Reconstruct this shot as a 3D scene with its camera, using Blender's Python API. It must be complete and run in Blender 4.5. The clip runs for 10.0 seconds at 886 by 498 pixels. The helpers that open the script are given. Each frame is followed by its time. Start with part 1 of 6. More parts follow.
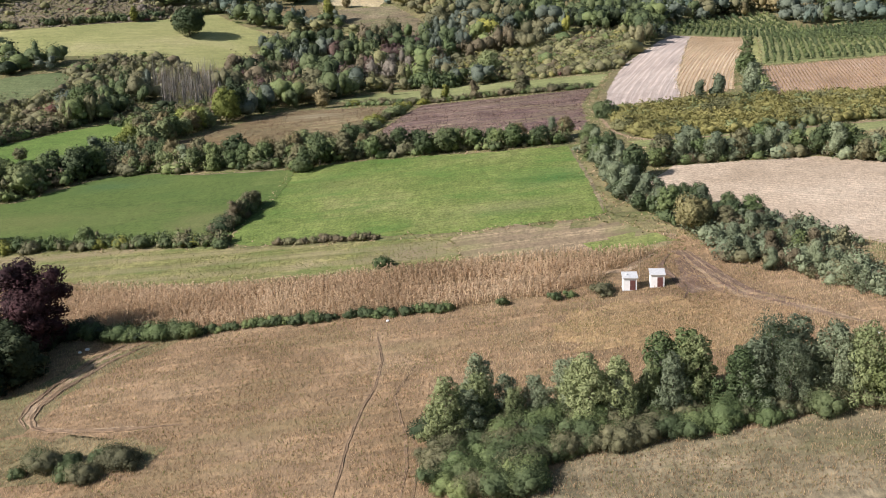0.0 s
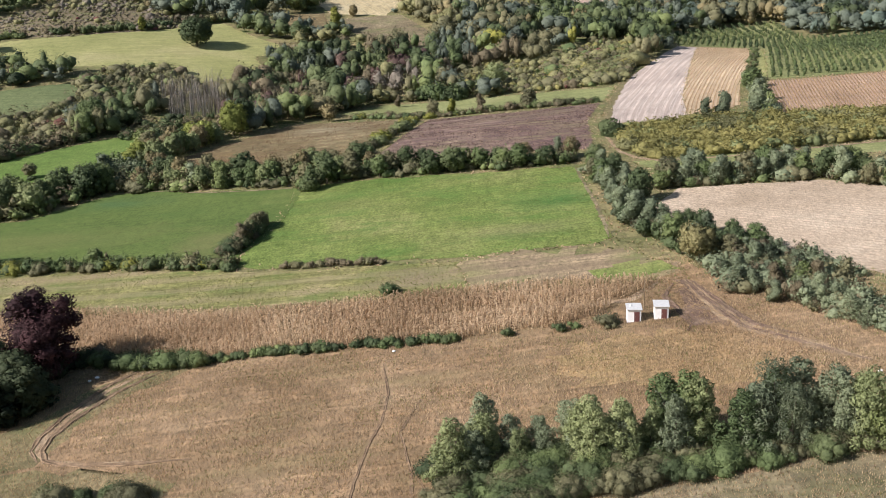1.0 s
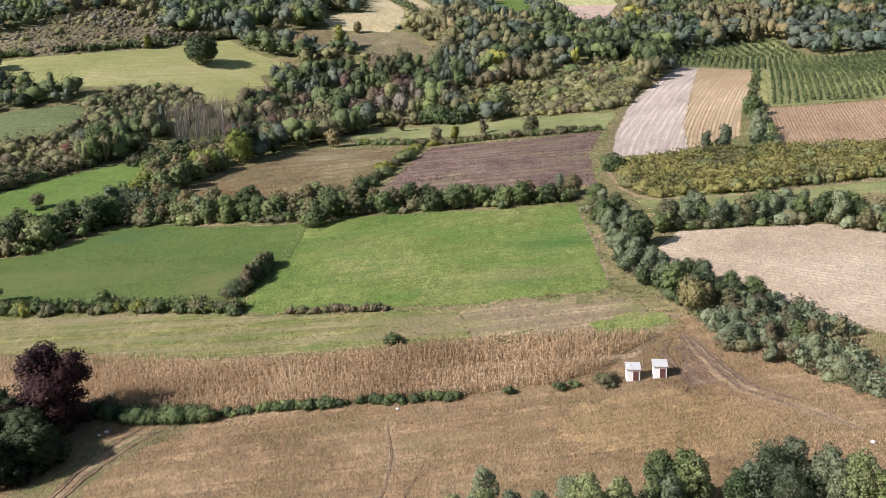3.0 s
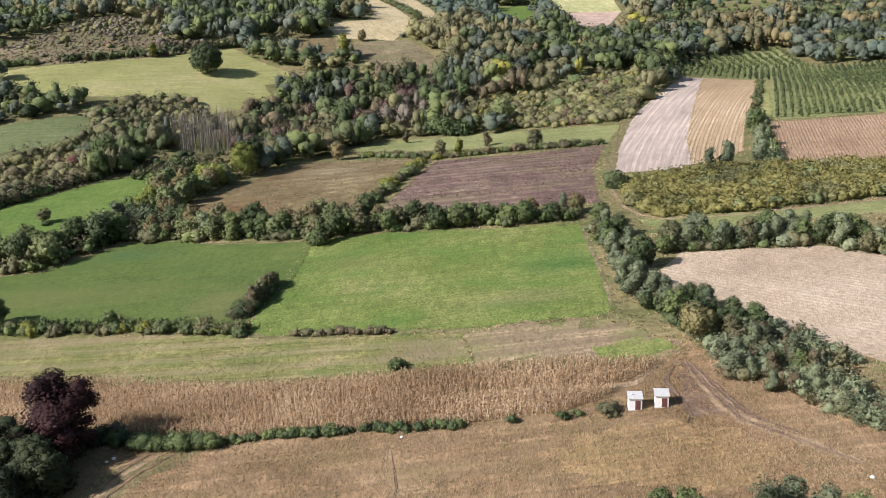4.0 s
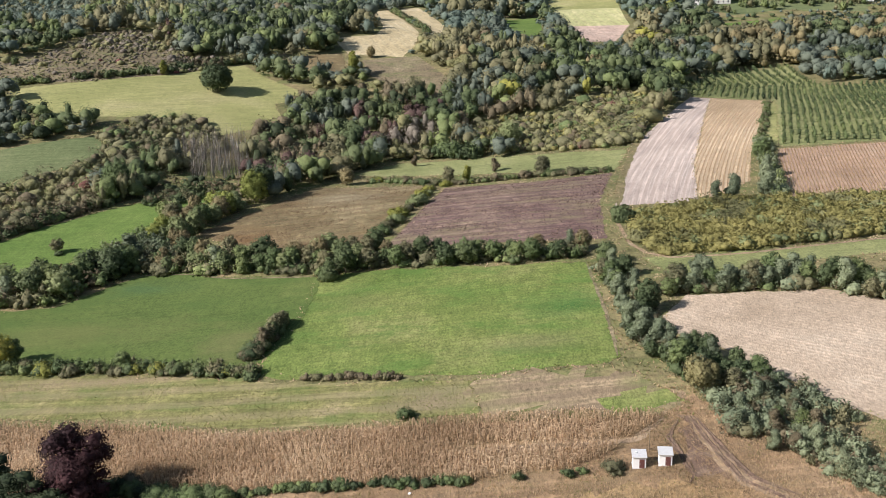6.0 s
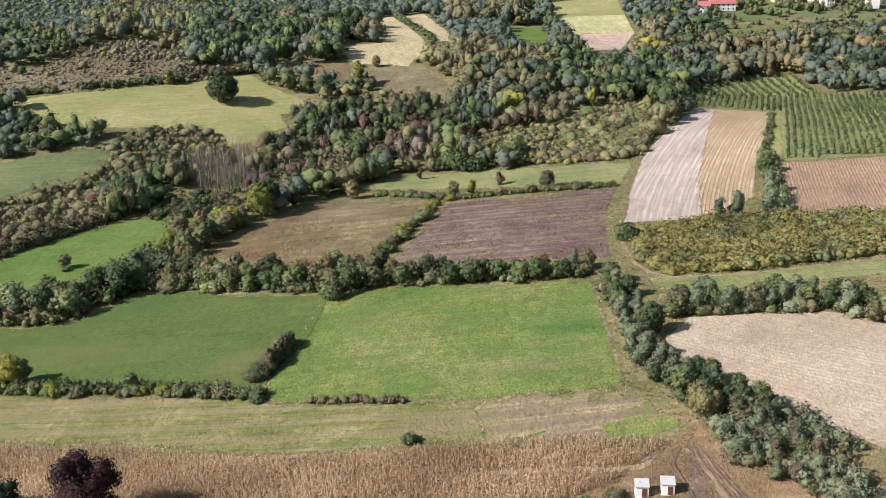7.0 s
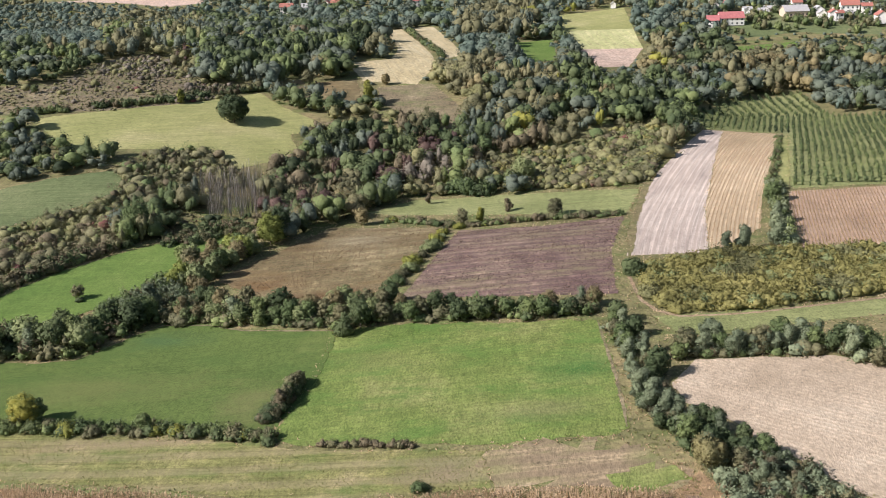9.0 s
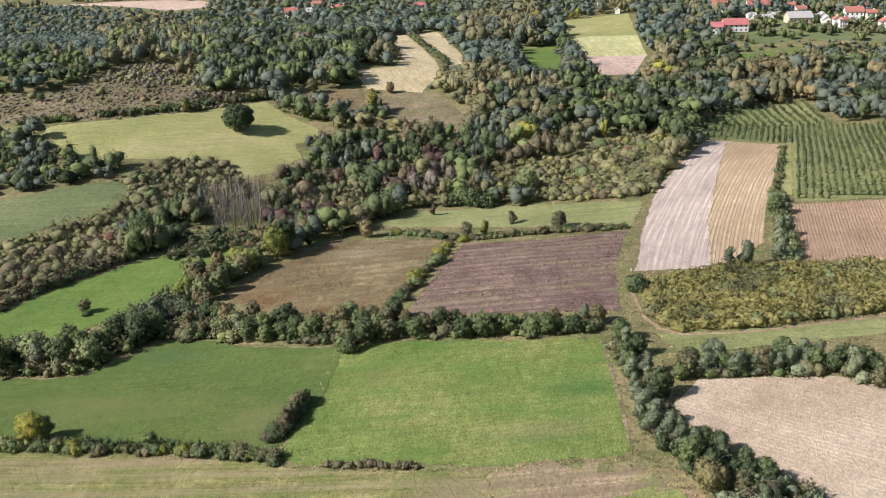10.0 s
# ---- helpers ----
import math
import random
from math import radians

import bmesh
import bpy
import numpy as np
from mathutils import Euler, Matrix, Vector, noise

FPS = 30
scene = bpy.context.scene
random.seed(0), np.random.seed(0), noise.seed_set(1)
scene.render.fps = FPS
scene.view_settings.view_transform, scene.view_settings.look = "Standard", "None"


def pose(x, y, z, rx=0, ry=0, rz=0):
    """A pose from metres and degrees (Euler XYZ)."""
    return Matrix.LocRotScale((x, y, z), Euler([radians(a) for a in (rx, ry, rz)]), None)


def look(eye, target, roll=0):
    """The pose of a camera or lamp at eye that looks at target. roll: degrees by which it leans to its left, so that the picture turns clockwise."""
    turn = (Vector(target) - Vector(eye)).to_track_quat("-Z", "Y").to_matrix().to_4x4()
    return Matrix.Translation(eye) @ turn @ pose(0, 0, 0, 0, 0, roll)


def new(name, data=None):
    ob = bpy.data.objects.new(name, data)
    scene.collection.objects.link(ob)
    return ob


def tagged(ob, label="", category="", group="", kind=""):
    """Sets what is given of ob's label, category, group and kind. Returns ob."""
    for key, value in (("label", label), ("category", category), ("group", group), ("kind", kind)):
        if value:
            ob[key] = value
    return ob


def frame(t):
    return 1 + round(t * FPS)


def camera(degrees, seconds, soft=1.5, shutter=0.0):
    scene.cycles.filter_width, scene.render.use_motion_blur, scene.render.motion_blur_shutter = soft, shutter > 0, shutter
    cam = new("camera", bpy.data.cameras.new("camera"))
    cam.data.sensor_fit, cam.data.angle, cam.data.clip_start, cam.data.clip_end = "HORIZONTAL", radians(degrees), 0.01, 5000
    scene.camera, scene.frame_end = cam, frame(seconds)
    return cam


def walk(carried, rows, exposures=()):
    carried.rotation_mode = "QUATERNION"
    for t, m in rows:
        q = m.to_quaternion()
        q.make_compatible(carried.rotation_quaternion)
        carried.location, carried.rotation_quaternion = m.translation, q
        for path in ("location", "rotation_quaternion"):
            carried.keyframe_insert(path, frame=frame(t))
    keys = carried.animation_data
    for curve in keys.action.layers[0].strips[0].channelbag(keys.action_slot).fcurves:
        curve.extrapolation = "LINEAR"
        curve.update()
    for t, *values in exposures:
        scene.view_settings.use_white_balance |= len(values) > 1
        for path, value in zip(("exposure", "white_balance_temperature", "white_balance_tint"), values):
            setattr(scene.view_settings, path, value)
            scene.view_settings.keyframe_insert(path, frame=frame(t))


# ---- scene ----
cam = camera(46.0, 10.0, soft=0.7)
METRES, EYE, TILT, LEAN, TURN = 60.0, 60.0, -16.2, 2.0, 0.0
ROWS = [
    (0.0, 0.0, 0.0, 0.0, 0.0, 0.0, -0.0),
    (0.5, 0.0001, -0.0125, 0.0466, 0.23, -0.03, -0.09),
    (1.0, -0.0, -0.0279, 0.0945, 0.33, -0.1, -0.18),
    (1.5, -0.0002, -0.0431, 0.137, 0.33, -0.14, -0.26),
    (2.0, -0.0013, -0.0555, 0.1856, 0.42, -0.2, -0.34),
    (2.5, -0.0016, -0.072, 0.2329, 0.42, -0.26, -0.4),
    (4.0, -0.0051, -0.1143, 0.3755, 0.66, -0.45, -0.56),
    (4.5, -0.0059, -0.127, 0.4238, 0.76, -0.52, -0.63),
    (5.0, -0.0074, -0.1413, 0.4733, 0.85, -0.61, -0.68),
    (5.5, -0.0077, -0.1537, 0.5223, 0.96, -0.68, -0.72),
    (7.0, -0.009, -0.1974, 0.671, 1.35, -0.84, -0.87),
    (7.5, -0.0101, -0.2104, 0.7194, 1.47, -0.89, -0.92),
    (8.0, -0.0128, -0.2238, 0.7688, 1.58, -0.96, -0.99),
    (8.5, -0.0144, -0.2351, 0.8165, 1.68, -0.98, -1.02),
    (9.0, -0.0151, -0.2491, 0.8642, 1.79, -1.01, -1.07),
    (9.5, -0.0171, -0.264, 0.9106, 1.87, -1.05, -1.12),
    (10.0, -0.0201, -0.2777, 0.9598, 1.99, -1.13, -1.19),
]
walk(cam, [(t, pose(0, 0, EYE, TILT, LEAN, TURN) @ pose(METRES * x, METRES * y, METRES * z, 90 + pitch, roll, yaw)) for t, x, y, z, yaw, pitch, roll in ROWS])

# ---------------------------------------------------------------- daylight
SUN_TO = Vector((-0.93, -0.36, 0.0)).normalized()
SUN_HEIGHT = radians(35)
sky_world = bpy.data.worlds.new("daylight")
scene.world = sky_world
sky_world.use_nodes = True
wn = sky_world.node_tree
sky = wn.nodes.new("ShaderNodeTexSky")
sky.sky_type, sky.sun_disc = "NISHITA", False
sky.sun_elevation, sky.sun_rotation = SUN_HEIGHT, math.atan2(SUN_TO.x, SUN_TO.y) % (2 * math.pi)
sky.air_density, sky.dust_density = 1.2, 1.5
wn.links.new(sky.outputs[0], wn.nodes["Background"].inputs[0])
wn.nodes["Background"].inputs[1].default_value = 0.066
sun_data = bpy.data.lights.new("sun", "SUN")
sun_data.energy, sun_data.angle, sun_data.color = 5.0, radians(0.6), (1.0, 0.942, 0.955)
sun = new("sun", sun_data)
sun.matrix_world = look(SUN_TO * 300 * math.cos(SUN_HEIGHT) + Vector((0, 0, 300 * math.sin(SUN_HEIGHT))), (0, 0, 0))
scene.view_settings.exposure = 0.52

# ---------------------------------------------------------------- the lie of the land
HILLS = [
    (-1.9, -4.0, -3.4, 1.9, 1.8, -1.2),
    (-3.1, -9.2, -2.3, -3.1, 2.4, 0.1),
    (-2.7, -3.6, -4.5, -0.3, -1.3, 4.6),
    (-5.4, -7.3, -0.3, 2.5, -6.9, 5.3),
    (-11.6, 1.9, -13.7, -9.0, 4.5, 2.7),
    (5.6, -2.0, -4.7, 10.8, -15.0, -1.2),
    (17.2, 10.4, 4.1, -1.3, -5.6, -5.4),
    (-7.7, -5.6, -2.5, -1.9, 11.4, 10.3),
    (13.8, 7.1, 3.4, 2.4, 3.0, -0.3),
]
BASE = (1.14, 0.0114, 0.0391)

HILL_X = (-310, -155, -50, 50, 155, 310)
HILL_Y = (72, 168, 264, 360, 456, 564, 696, 864, 1080)


def height(x, y):
    """Height of the land in metres: a plane with broad swells, flattening out far away."""
    x, y = np.asarray(x, float), np.asarray(y, float)
    cx, cy = np.clip(x, -500, 500), np.clip(y, -100, 1380)
    z = BASE[0] + BASE[1] * cx + BASE[2] * cy
    for row, hy in zip(HILLS, HILL_Y):
        w = 74.0 if hy < 600 else 144.0
        for c, hx in zip(row, HILL_X):
            z = z + c * np.exp(-((x - hx) ** 2 + (y - hy) ** 2) / (2 * w * w))
    return z


def inside(poly, x, y):
    """Which of the places lie in the outline."""
    x, y = np.asarray(x, float), np.asarray(y, float)
    res = np.zeros(x.shape, bool)
    for (ax, ay), (bx, by) in zip(poly, poly[1:] + poly[:1]):
        if ay != by:
            res ^= ((ay > y) != (by > y)) & (x < (bx - ax) * (y - ay) / (by - ay) + ax)
    return res


def edge_gap(poly, x, y):
    """Distance of the places from the outline's nearest side."""
    best = np.full(np.shape(x), 1e9)
    for (ax, ay), (bx, by) in zip(poly, poly[1:] + poly[:1]):
        dx, dy = bx - ax, by - ay
        k = np.clip(((x - ax) * dx + (y - ay) * dy) / max(dx * dx + dy * dy, 1e-6), 0, 1)
        best = np.minimum(best, np.hypot(x - ax - k * dx, y - ay - k * dy))
    return best


# ---------------------------------------------------------------- materials
def nodes_of(name):
    m = bpy.data.materials.new(name)
    m.use_nodes = True
    return m, m.node_tree.nodes, m.node_tree.links, m.node_tree.nodes["Principled BSDF"]


def noise_node(n, l, vector, scale, detail=4.0, rough=0.6):
    t = n.new("ShaderNodeTexNoise")
    t.inputs["Scale"].default_value, t.inputs["Detail"].default_value, t.inputs["Roughness"].default_value = scale, detail, rough
    l.new(vector, t.inputs["Vector"])
    return t.outputs["Fac"]


def ramp_node(n, l, fac, stops):
    r = n.new("ShaderNodeValToRGB")
    while len(r.color_ramp.elements) < len(stops):
        r.color_ramp.elements.new(0.5)
    for e, (p, c) in zip(r.color_ramp.elements, stops):
        e.position, e.color = p, (*c, 1)
    l.new(fac, r.inputs[0])
    return r.outputs[0]


def mix_node(n, l, fac, a, b, blend="MIX"):
    x = n.new("ShaderNodeMix")
    x.data_type, x.blend_type = "RGBA", blend
    for sock, v in ((x.inputs[0], fac), (x.inputs[6], a), (x.inputs[7], b)):
        if isinstance(v, (int, float)):
            sock.default_value = v
        elif isinstance(v, tuple):
            sock.default_value = (*v, 1)
        else:
            l.new(v, sock)
    return x.outputs[2]


def turned(n, l, angle, stretch=(1, 1, 1), bend=0.0, centre=(0, 0)):
    """Ground coordinates along and across rows that run at an angle and may bend."""
    g = n.new("ShaderNodeNewGeometry")
    m = n.new("ShaderNodeVectorRotate")
    m.rotation_type = "Z_AXIS"
    m.inputs["Angle"].default_value = radians(angle)
    m.inputs["Center"].default_value = (*centre, 0)
    l.new(g.outputs["Position"], m.inputs["Vector"])
    out = m.outputs[0]
    if bend:
        sep, com = n.new("ShaderNodeSeparateXYZ"), n.new("ShaderNodeCombineXYZ")
        l.new(out, sep.inputs[0])
        d, q, f = (n.new("ShaderNodeMath") for _ in range(3))
        d.operation, q.operation, f.operation = "SUBTRACT", "POWER", "MULTIPLY_ADD"
        l.new(sep.outputs[0], d.inputs[0])
        d.inputs[1].default_value = centre[0]
        l.new(d.outputs[0], q.inputs[0])
        q.inputs[1].default_value = 2.0
        l.new(q.outputs[0], f.inputs[0])
        f.inputs[1].default_value = bend
        l.new(sep.outputs[1], f.inputs[2])
        l.new(sep.outputs[0], com.inputs[0])
        l.new(f.outputs[0], com.inputs[1])
        out = com.outputs[0]
    if stretch != (1, 1, 1):
        k = n.new("ShaderNodeVectorMath")
        k.operation = "MULTIPLY"
        k.inputs[1].default_value = stretch
        l.new(out, k.inputs[0])
        out = k.outputs[0]
    return out


def soil(name, dark, mid, light, patch=0.035, grain=1.5, rows=None, stain=None, bump=0.5, bend=0.0, centre=(0, 0), streaks=0.55, spots=(), clods=0.4, tufty=0.8):
    """Grown or tilled ground: broad patches, tufts and fine grain; rows = (angle, spacing, colour, amount);
    spots = places where other growth has taken over (x, y, half width, half depth, colour, amount)."""
    m, n, l, b = nodes_of(name)
    plain = turned(n, l, 0)
    broad = ramp_node(n, l, noise_node(n, l, plain, patch, 6, 0.62), [(0.30, dark), (0.52, mid), (0.72, light)])
    # noise drawn out in depth so foreshortened tufts look even from the camera
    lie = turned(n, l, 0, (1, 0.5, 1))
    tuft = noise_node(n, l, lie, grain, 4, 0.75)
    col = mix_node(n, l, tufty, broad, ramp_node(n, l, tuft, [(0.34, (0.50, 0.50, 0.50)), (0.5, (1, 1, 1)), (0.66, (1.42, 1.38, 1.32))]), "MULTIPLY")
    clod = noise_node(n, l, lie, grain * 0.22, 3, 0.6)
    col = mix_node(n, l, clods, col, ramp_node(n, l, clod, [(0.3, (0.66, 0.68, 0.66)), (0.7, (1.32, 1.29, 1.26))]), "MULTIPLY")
    way = turned(n, l, rows[0] if rows else -6, (0.05, 1.6, 1), bend, centre)
    streak = noise_node(n, l, way, 0.6, 4, 0.65)
    col = mix_node(n, l, streaks, col, ramp_node(n, l, streak, [(0.35, (0.70, 0.70, 0.70)), (0.65, (1.24, 1.22, 1.2))]), "MULTIPLY")
    if stain:
        blots = ramp_node(n, l, noise_node(n, l, turned(n, l, 0, (0.5, 1.2, 1)), 0.085, 5, 0.68), [(0.50, (0, 0, 0)), (0.64, (0.8, 0.8, 0.8))])
        col = mix_node(n, l, blots, col, mix_node(n, l, 0.6, stain, ramp_node(n, l, tuft, [(0.3, (0.5, 0.5, 0.5)), (0.75, (1.5, 1.5, 1.5))]), "MULTIPLY"))
    for sx, sy, rx, ry, tint, amount in spots:
        off, far = n.new("ShaderNodeVectorMath"), n.new("ShaderNodeVectorMath")
        off.operation, far.operation = "MULTIPLY_ADD", "LENGTH"
        off.inputs[1].default_value, off.inputs[2].default_value = (1 / rx, 1 / ry, 0), (-sx / rx, -sy / ry, 0)
        l.new(turned(n, l, 0), off.inputs[0])
        l.new(off.outputs[0], far.inputs[0])
        ragged = n.new("ShaderNodeMath")
        ragged.operation = "MULTIPLY_ADD"
        l.new(noise_node(n, l, turned(n, l, 0, (0.6, 1.2, 1)), 0.16, 5, 0.7), ragged.inputs[0])
        ragged.inputs[1].default_value = 1.6
        l.new(far.outputs["Value"], ragged.inputs[2])
        halve = n.new("ShaderNodeMath")
        halve.operation = "MULTIPLY"
        halve.inputs[1].default_value = 0.5
        l.new(ragged.outputs[0], halve.inputs[0])
        share = ramp_node(n, l, halve.outputs[0], [(0.45, (amount,) * 3), (0.60, (amount * 0.55,) * 3), (0.85, (0, 0, 0))])
        col = mix_node(n, l, share, col, mix_node(n, l, 0.6, tint, ramp_node(n, l, tuft, [(0.3, (0.5, 0.5, 0.5)), (0.75, (1.5, 1.5, 1.5))]), "MULTIPLY"))
    if rows:
        w = n.new("ShaderNodeTexWave")
        w.wave_type, w.bands_direction = "BANDS", "Y"
        w.inputs["Scale"].default_value = 0.314159 / rows[1]
        w.inputs["Distortion"].default_value, w.inputs["Detail"].default_value, w.inputs["Detail Scale"].default_value = 0.5, 1, 0.15
        l.new(turned(n, l, rows[0], (1, 1, 1), bend, centre), w.inputs["Vector"])
        lines = ramp_node(n, l, w.outputs["Fac"], [(0.35, (0, 0, 0)), (0.8, (rows[3],) * 3)])
        broken = ramp_node(n, l, streak, [(0.3, (0.35, 0.35, 0.35)), (0.6, (1, 1, 1))])
        col = mix_node(n, l, mix_node(n, l, 1.0, lines, broken, "MULTIPLY"), col, rows[2])
    l.new(col, b.inputs["Base Color"])
    b.inputs["Roughness"].default_value = 0.95
    b.inputs["Specular IOR Level"].default_value = 0.1
    bp = n.new("ShaderNodeBump")
    bp.inputs["Strength"].default_value, bp.inputs["Distance"].default_value = bump, 0.4
    l.new(tuft, bp.inputs["Height"])
    l.new(bp.outputs[0], b.inputs["Normal"])
    return m


def leaves(name, dark, mid, light, glow=0.15):
    """Leaf colour drifting from tree to tree and leaf to leaf, with some light passing through."""
    m, n, l, b = nodes_of(name)
    g = n.new("ShaderNodeNewGeometry")
    info = n.new("ShaderNodeObjectInfo")
    drift = noise_node(n, l, g.outputs["Position"], 0.045, 2, 0.5)
    mathn = n.new("ShaderNodeMath")
    mathn.operation = "MULTIPLY_ADD"
    l.new(info.outputs["Random"], mathn.inputs[0])
    mathn.inputs[1].default_value = 0.24
    l.new(drift, mathn.inputs[2])
    second = n.new("ShaderNodeMath")
    second.operation = "MULTIPLY_ADD"
    l.new(g.outputs["Random Per Island"], second.inputs[0])
    second.inputs[1].default_value = 0.07
    l.new(mathn.outputs[0], second.inputs[2])
    stops = [(0.40, dark), (0.64, mid), (0.88, light)]
    stops = [(min(p / 1.2, 1), c) for p, c in stops]
    scaled = n.new("ShaderNodeMath")
    scaled.operation = "DIVIDE"
    l.new(second.outputs[0], scaled.inputs[0])
    scaled.inputs[1].default_value = 1.2
    col = ramp_node(n, l, scaled.outputs[0], stops)
    speck = noise_node(n, l, g.outputs["Position"], 1.7, 3, 0.7)
    col = mix_node(n, l, 0.75, col, ramp_node(n, l, speck, [(0.36, (0.62, 0.62, 0.62)), (0.64, (1.28, 1.28, 1.28))]), "MULTIPLY")
    l.new(col, b.inputs["Base Color"])
    bp = n.new("ShaderNodeBump")
    bp.inputs["Strength"].default_value, bp.inputs["Distance"].default_value = 0.35, 0.4
    l.new(speck, bp.inputs["Height"])
    l.new(bp.outputs[0], b.inputs["Normal"])
    b.inputs["Roughness"].default_value = 0.7
    b.inputs["Specular IOR Level"].default_value = 0.15
    tr = n.new("ShaderNodeBsdfTranslucent")
    l.new(col, tr.inputs[0])
    mx = n.new("ShaderNodeMixShader")
    mx.inputs[0].default_value = glow
    l.new(b.outputs[0], mx.inputs[1])
    l.new(tr.outputs[0], mx.inputs[2])
    l.new(mx.outputs[0], n["Material Output"].inputs["Surface"])
    return m


def plain(name, colour, rough=0.8, vary=0.25, scale=3.0, metal=0.0):
    m, n, l, b = nodes_of(name)
    f = noise_node(n, l, turned(n, l, 0), scale, 5, 0.65)
    lo, hi = tuple(c * (1 - vary) for c in colour), tuple(min(c * (1 + vary), 1) for c in colour)
    l.new(ramp_node(n, l, f, [(0.3, lo), (0.7, hi)]), b.inputs["Base Color"])
    b.inputs["Roughness"].default_value, b.inputs["Metallic"].default_value = rough, metal
    return m


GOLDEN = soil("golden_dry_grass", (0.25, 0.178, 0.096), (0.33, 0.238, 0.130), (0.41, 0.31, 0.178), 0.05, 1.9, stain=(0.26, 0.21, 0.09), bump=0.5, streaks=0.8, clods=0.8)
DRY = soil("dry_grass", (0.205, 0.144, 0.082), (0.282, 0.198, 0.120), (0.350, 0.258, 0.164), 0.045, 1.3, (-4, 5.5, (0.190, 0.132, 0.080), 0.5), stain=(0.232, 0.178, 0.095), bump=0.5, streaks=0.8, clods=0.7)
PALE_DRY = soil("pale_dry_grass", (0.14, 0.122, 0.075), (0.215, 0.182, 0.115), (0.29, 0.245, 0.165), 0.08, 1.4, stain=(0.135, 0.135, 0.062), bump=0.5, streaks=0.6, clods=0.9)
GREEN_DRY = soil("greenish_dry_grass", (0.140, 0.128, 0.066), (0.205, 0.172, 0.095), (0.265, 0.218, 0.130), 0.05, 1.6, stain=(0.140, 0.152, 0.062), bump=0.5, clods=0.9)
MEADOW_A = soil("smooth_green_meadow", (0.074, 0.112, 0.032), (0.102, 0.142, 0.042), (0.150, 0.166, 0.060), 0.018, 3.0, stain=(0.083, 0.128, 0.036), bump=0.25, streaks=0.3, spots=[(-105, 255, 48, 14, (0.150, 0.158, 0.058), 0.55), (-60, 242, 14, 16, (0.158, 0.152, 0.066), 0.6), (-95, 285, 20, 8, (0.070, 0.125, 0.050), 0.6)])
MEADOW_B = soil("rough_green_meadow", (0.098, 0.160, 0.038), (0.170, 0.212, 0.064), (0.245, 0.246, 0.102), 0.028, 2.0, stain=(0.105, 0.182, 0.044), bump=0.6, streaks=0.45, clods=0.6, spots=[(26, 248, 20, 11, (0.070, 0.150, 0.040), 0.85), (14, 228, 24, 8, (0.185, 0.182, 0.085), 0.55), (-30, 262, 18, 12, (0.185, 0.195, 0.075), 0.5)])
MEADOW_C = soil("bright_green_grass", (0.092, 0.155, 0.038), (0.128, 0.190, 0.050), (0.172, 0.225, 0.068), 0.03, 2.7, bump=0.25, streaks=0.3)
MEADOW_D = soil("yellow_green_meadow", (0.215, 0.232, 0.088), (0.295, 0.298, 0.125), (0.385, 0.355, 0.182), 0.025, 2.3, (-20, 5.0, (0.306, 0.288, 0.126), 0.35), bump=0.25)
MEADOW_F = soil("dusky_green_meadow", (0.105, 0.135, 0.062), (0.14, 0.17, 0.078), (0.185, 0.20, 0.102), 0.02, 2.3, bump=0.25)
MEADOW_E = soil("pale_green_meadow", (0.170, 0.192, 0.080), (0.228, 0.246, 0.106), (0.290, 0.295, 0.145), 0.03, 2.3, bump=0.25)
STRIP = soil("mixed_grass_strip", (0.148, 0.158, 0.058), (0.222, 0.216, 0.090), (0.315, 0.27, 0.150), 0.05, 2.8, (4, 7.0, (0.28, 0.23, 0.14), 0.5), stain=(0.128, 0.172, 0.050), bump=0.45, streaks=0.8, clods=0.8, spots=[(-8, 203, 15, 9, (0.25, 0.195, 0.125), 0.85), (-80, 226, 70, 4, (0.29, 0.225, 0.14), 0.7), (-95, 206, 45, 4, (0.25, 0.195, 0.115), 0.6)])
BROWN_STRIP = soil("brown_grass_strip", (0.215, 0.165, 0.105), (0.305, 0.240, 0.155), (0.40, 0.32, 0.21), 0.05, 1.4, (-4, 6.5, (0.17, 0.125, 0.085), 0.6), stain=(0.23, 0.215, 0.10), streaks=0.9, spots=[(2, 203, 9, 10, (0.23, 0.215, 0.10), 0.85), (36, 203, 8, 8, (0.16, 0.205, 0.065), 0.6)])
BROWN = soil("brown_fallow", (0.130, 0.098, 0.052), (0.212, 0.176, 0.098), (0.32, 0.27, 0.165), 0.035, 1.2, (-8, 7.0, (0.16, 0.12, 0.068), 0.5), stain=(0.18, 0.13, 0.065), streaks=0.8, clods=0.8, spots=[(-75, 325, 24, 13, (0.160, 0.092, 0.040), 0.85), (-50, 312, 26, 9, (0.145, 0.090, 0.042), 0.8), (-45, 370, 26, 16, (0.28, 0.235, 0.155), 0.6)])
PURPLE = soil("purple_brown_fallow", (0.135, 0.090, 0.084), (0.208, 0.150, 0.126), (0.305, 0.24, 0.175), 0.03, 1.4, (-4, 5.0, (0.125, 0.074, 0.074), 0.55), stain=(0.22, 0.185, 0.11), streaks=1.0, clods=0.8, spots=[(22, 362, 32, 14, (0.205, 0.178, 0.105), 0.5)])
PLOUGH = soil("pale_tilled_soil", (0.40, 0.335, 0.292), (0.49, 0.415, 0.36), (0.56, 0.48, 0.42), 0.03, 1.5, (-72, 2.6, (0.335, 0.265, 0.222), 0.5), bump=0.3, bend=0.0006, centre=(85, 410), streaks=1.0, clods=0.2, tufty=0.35)
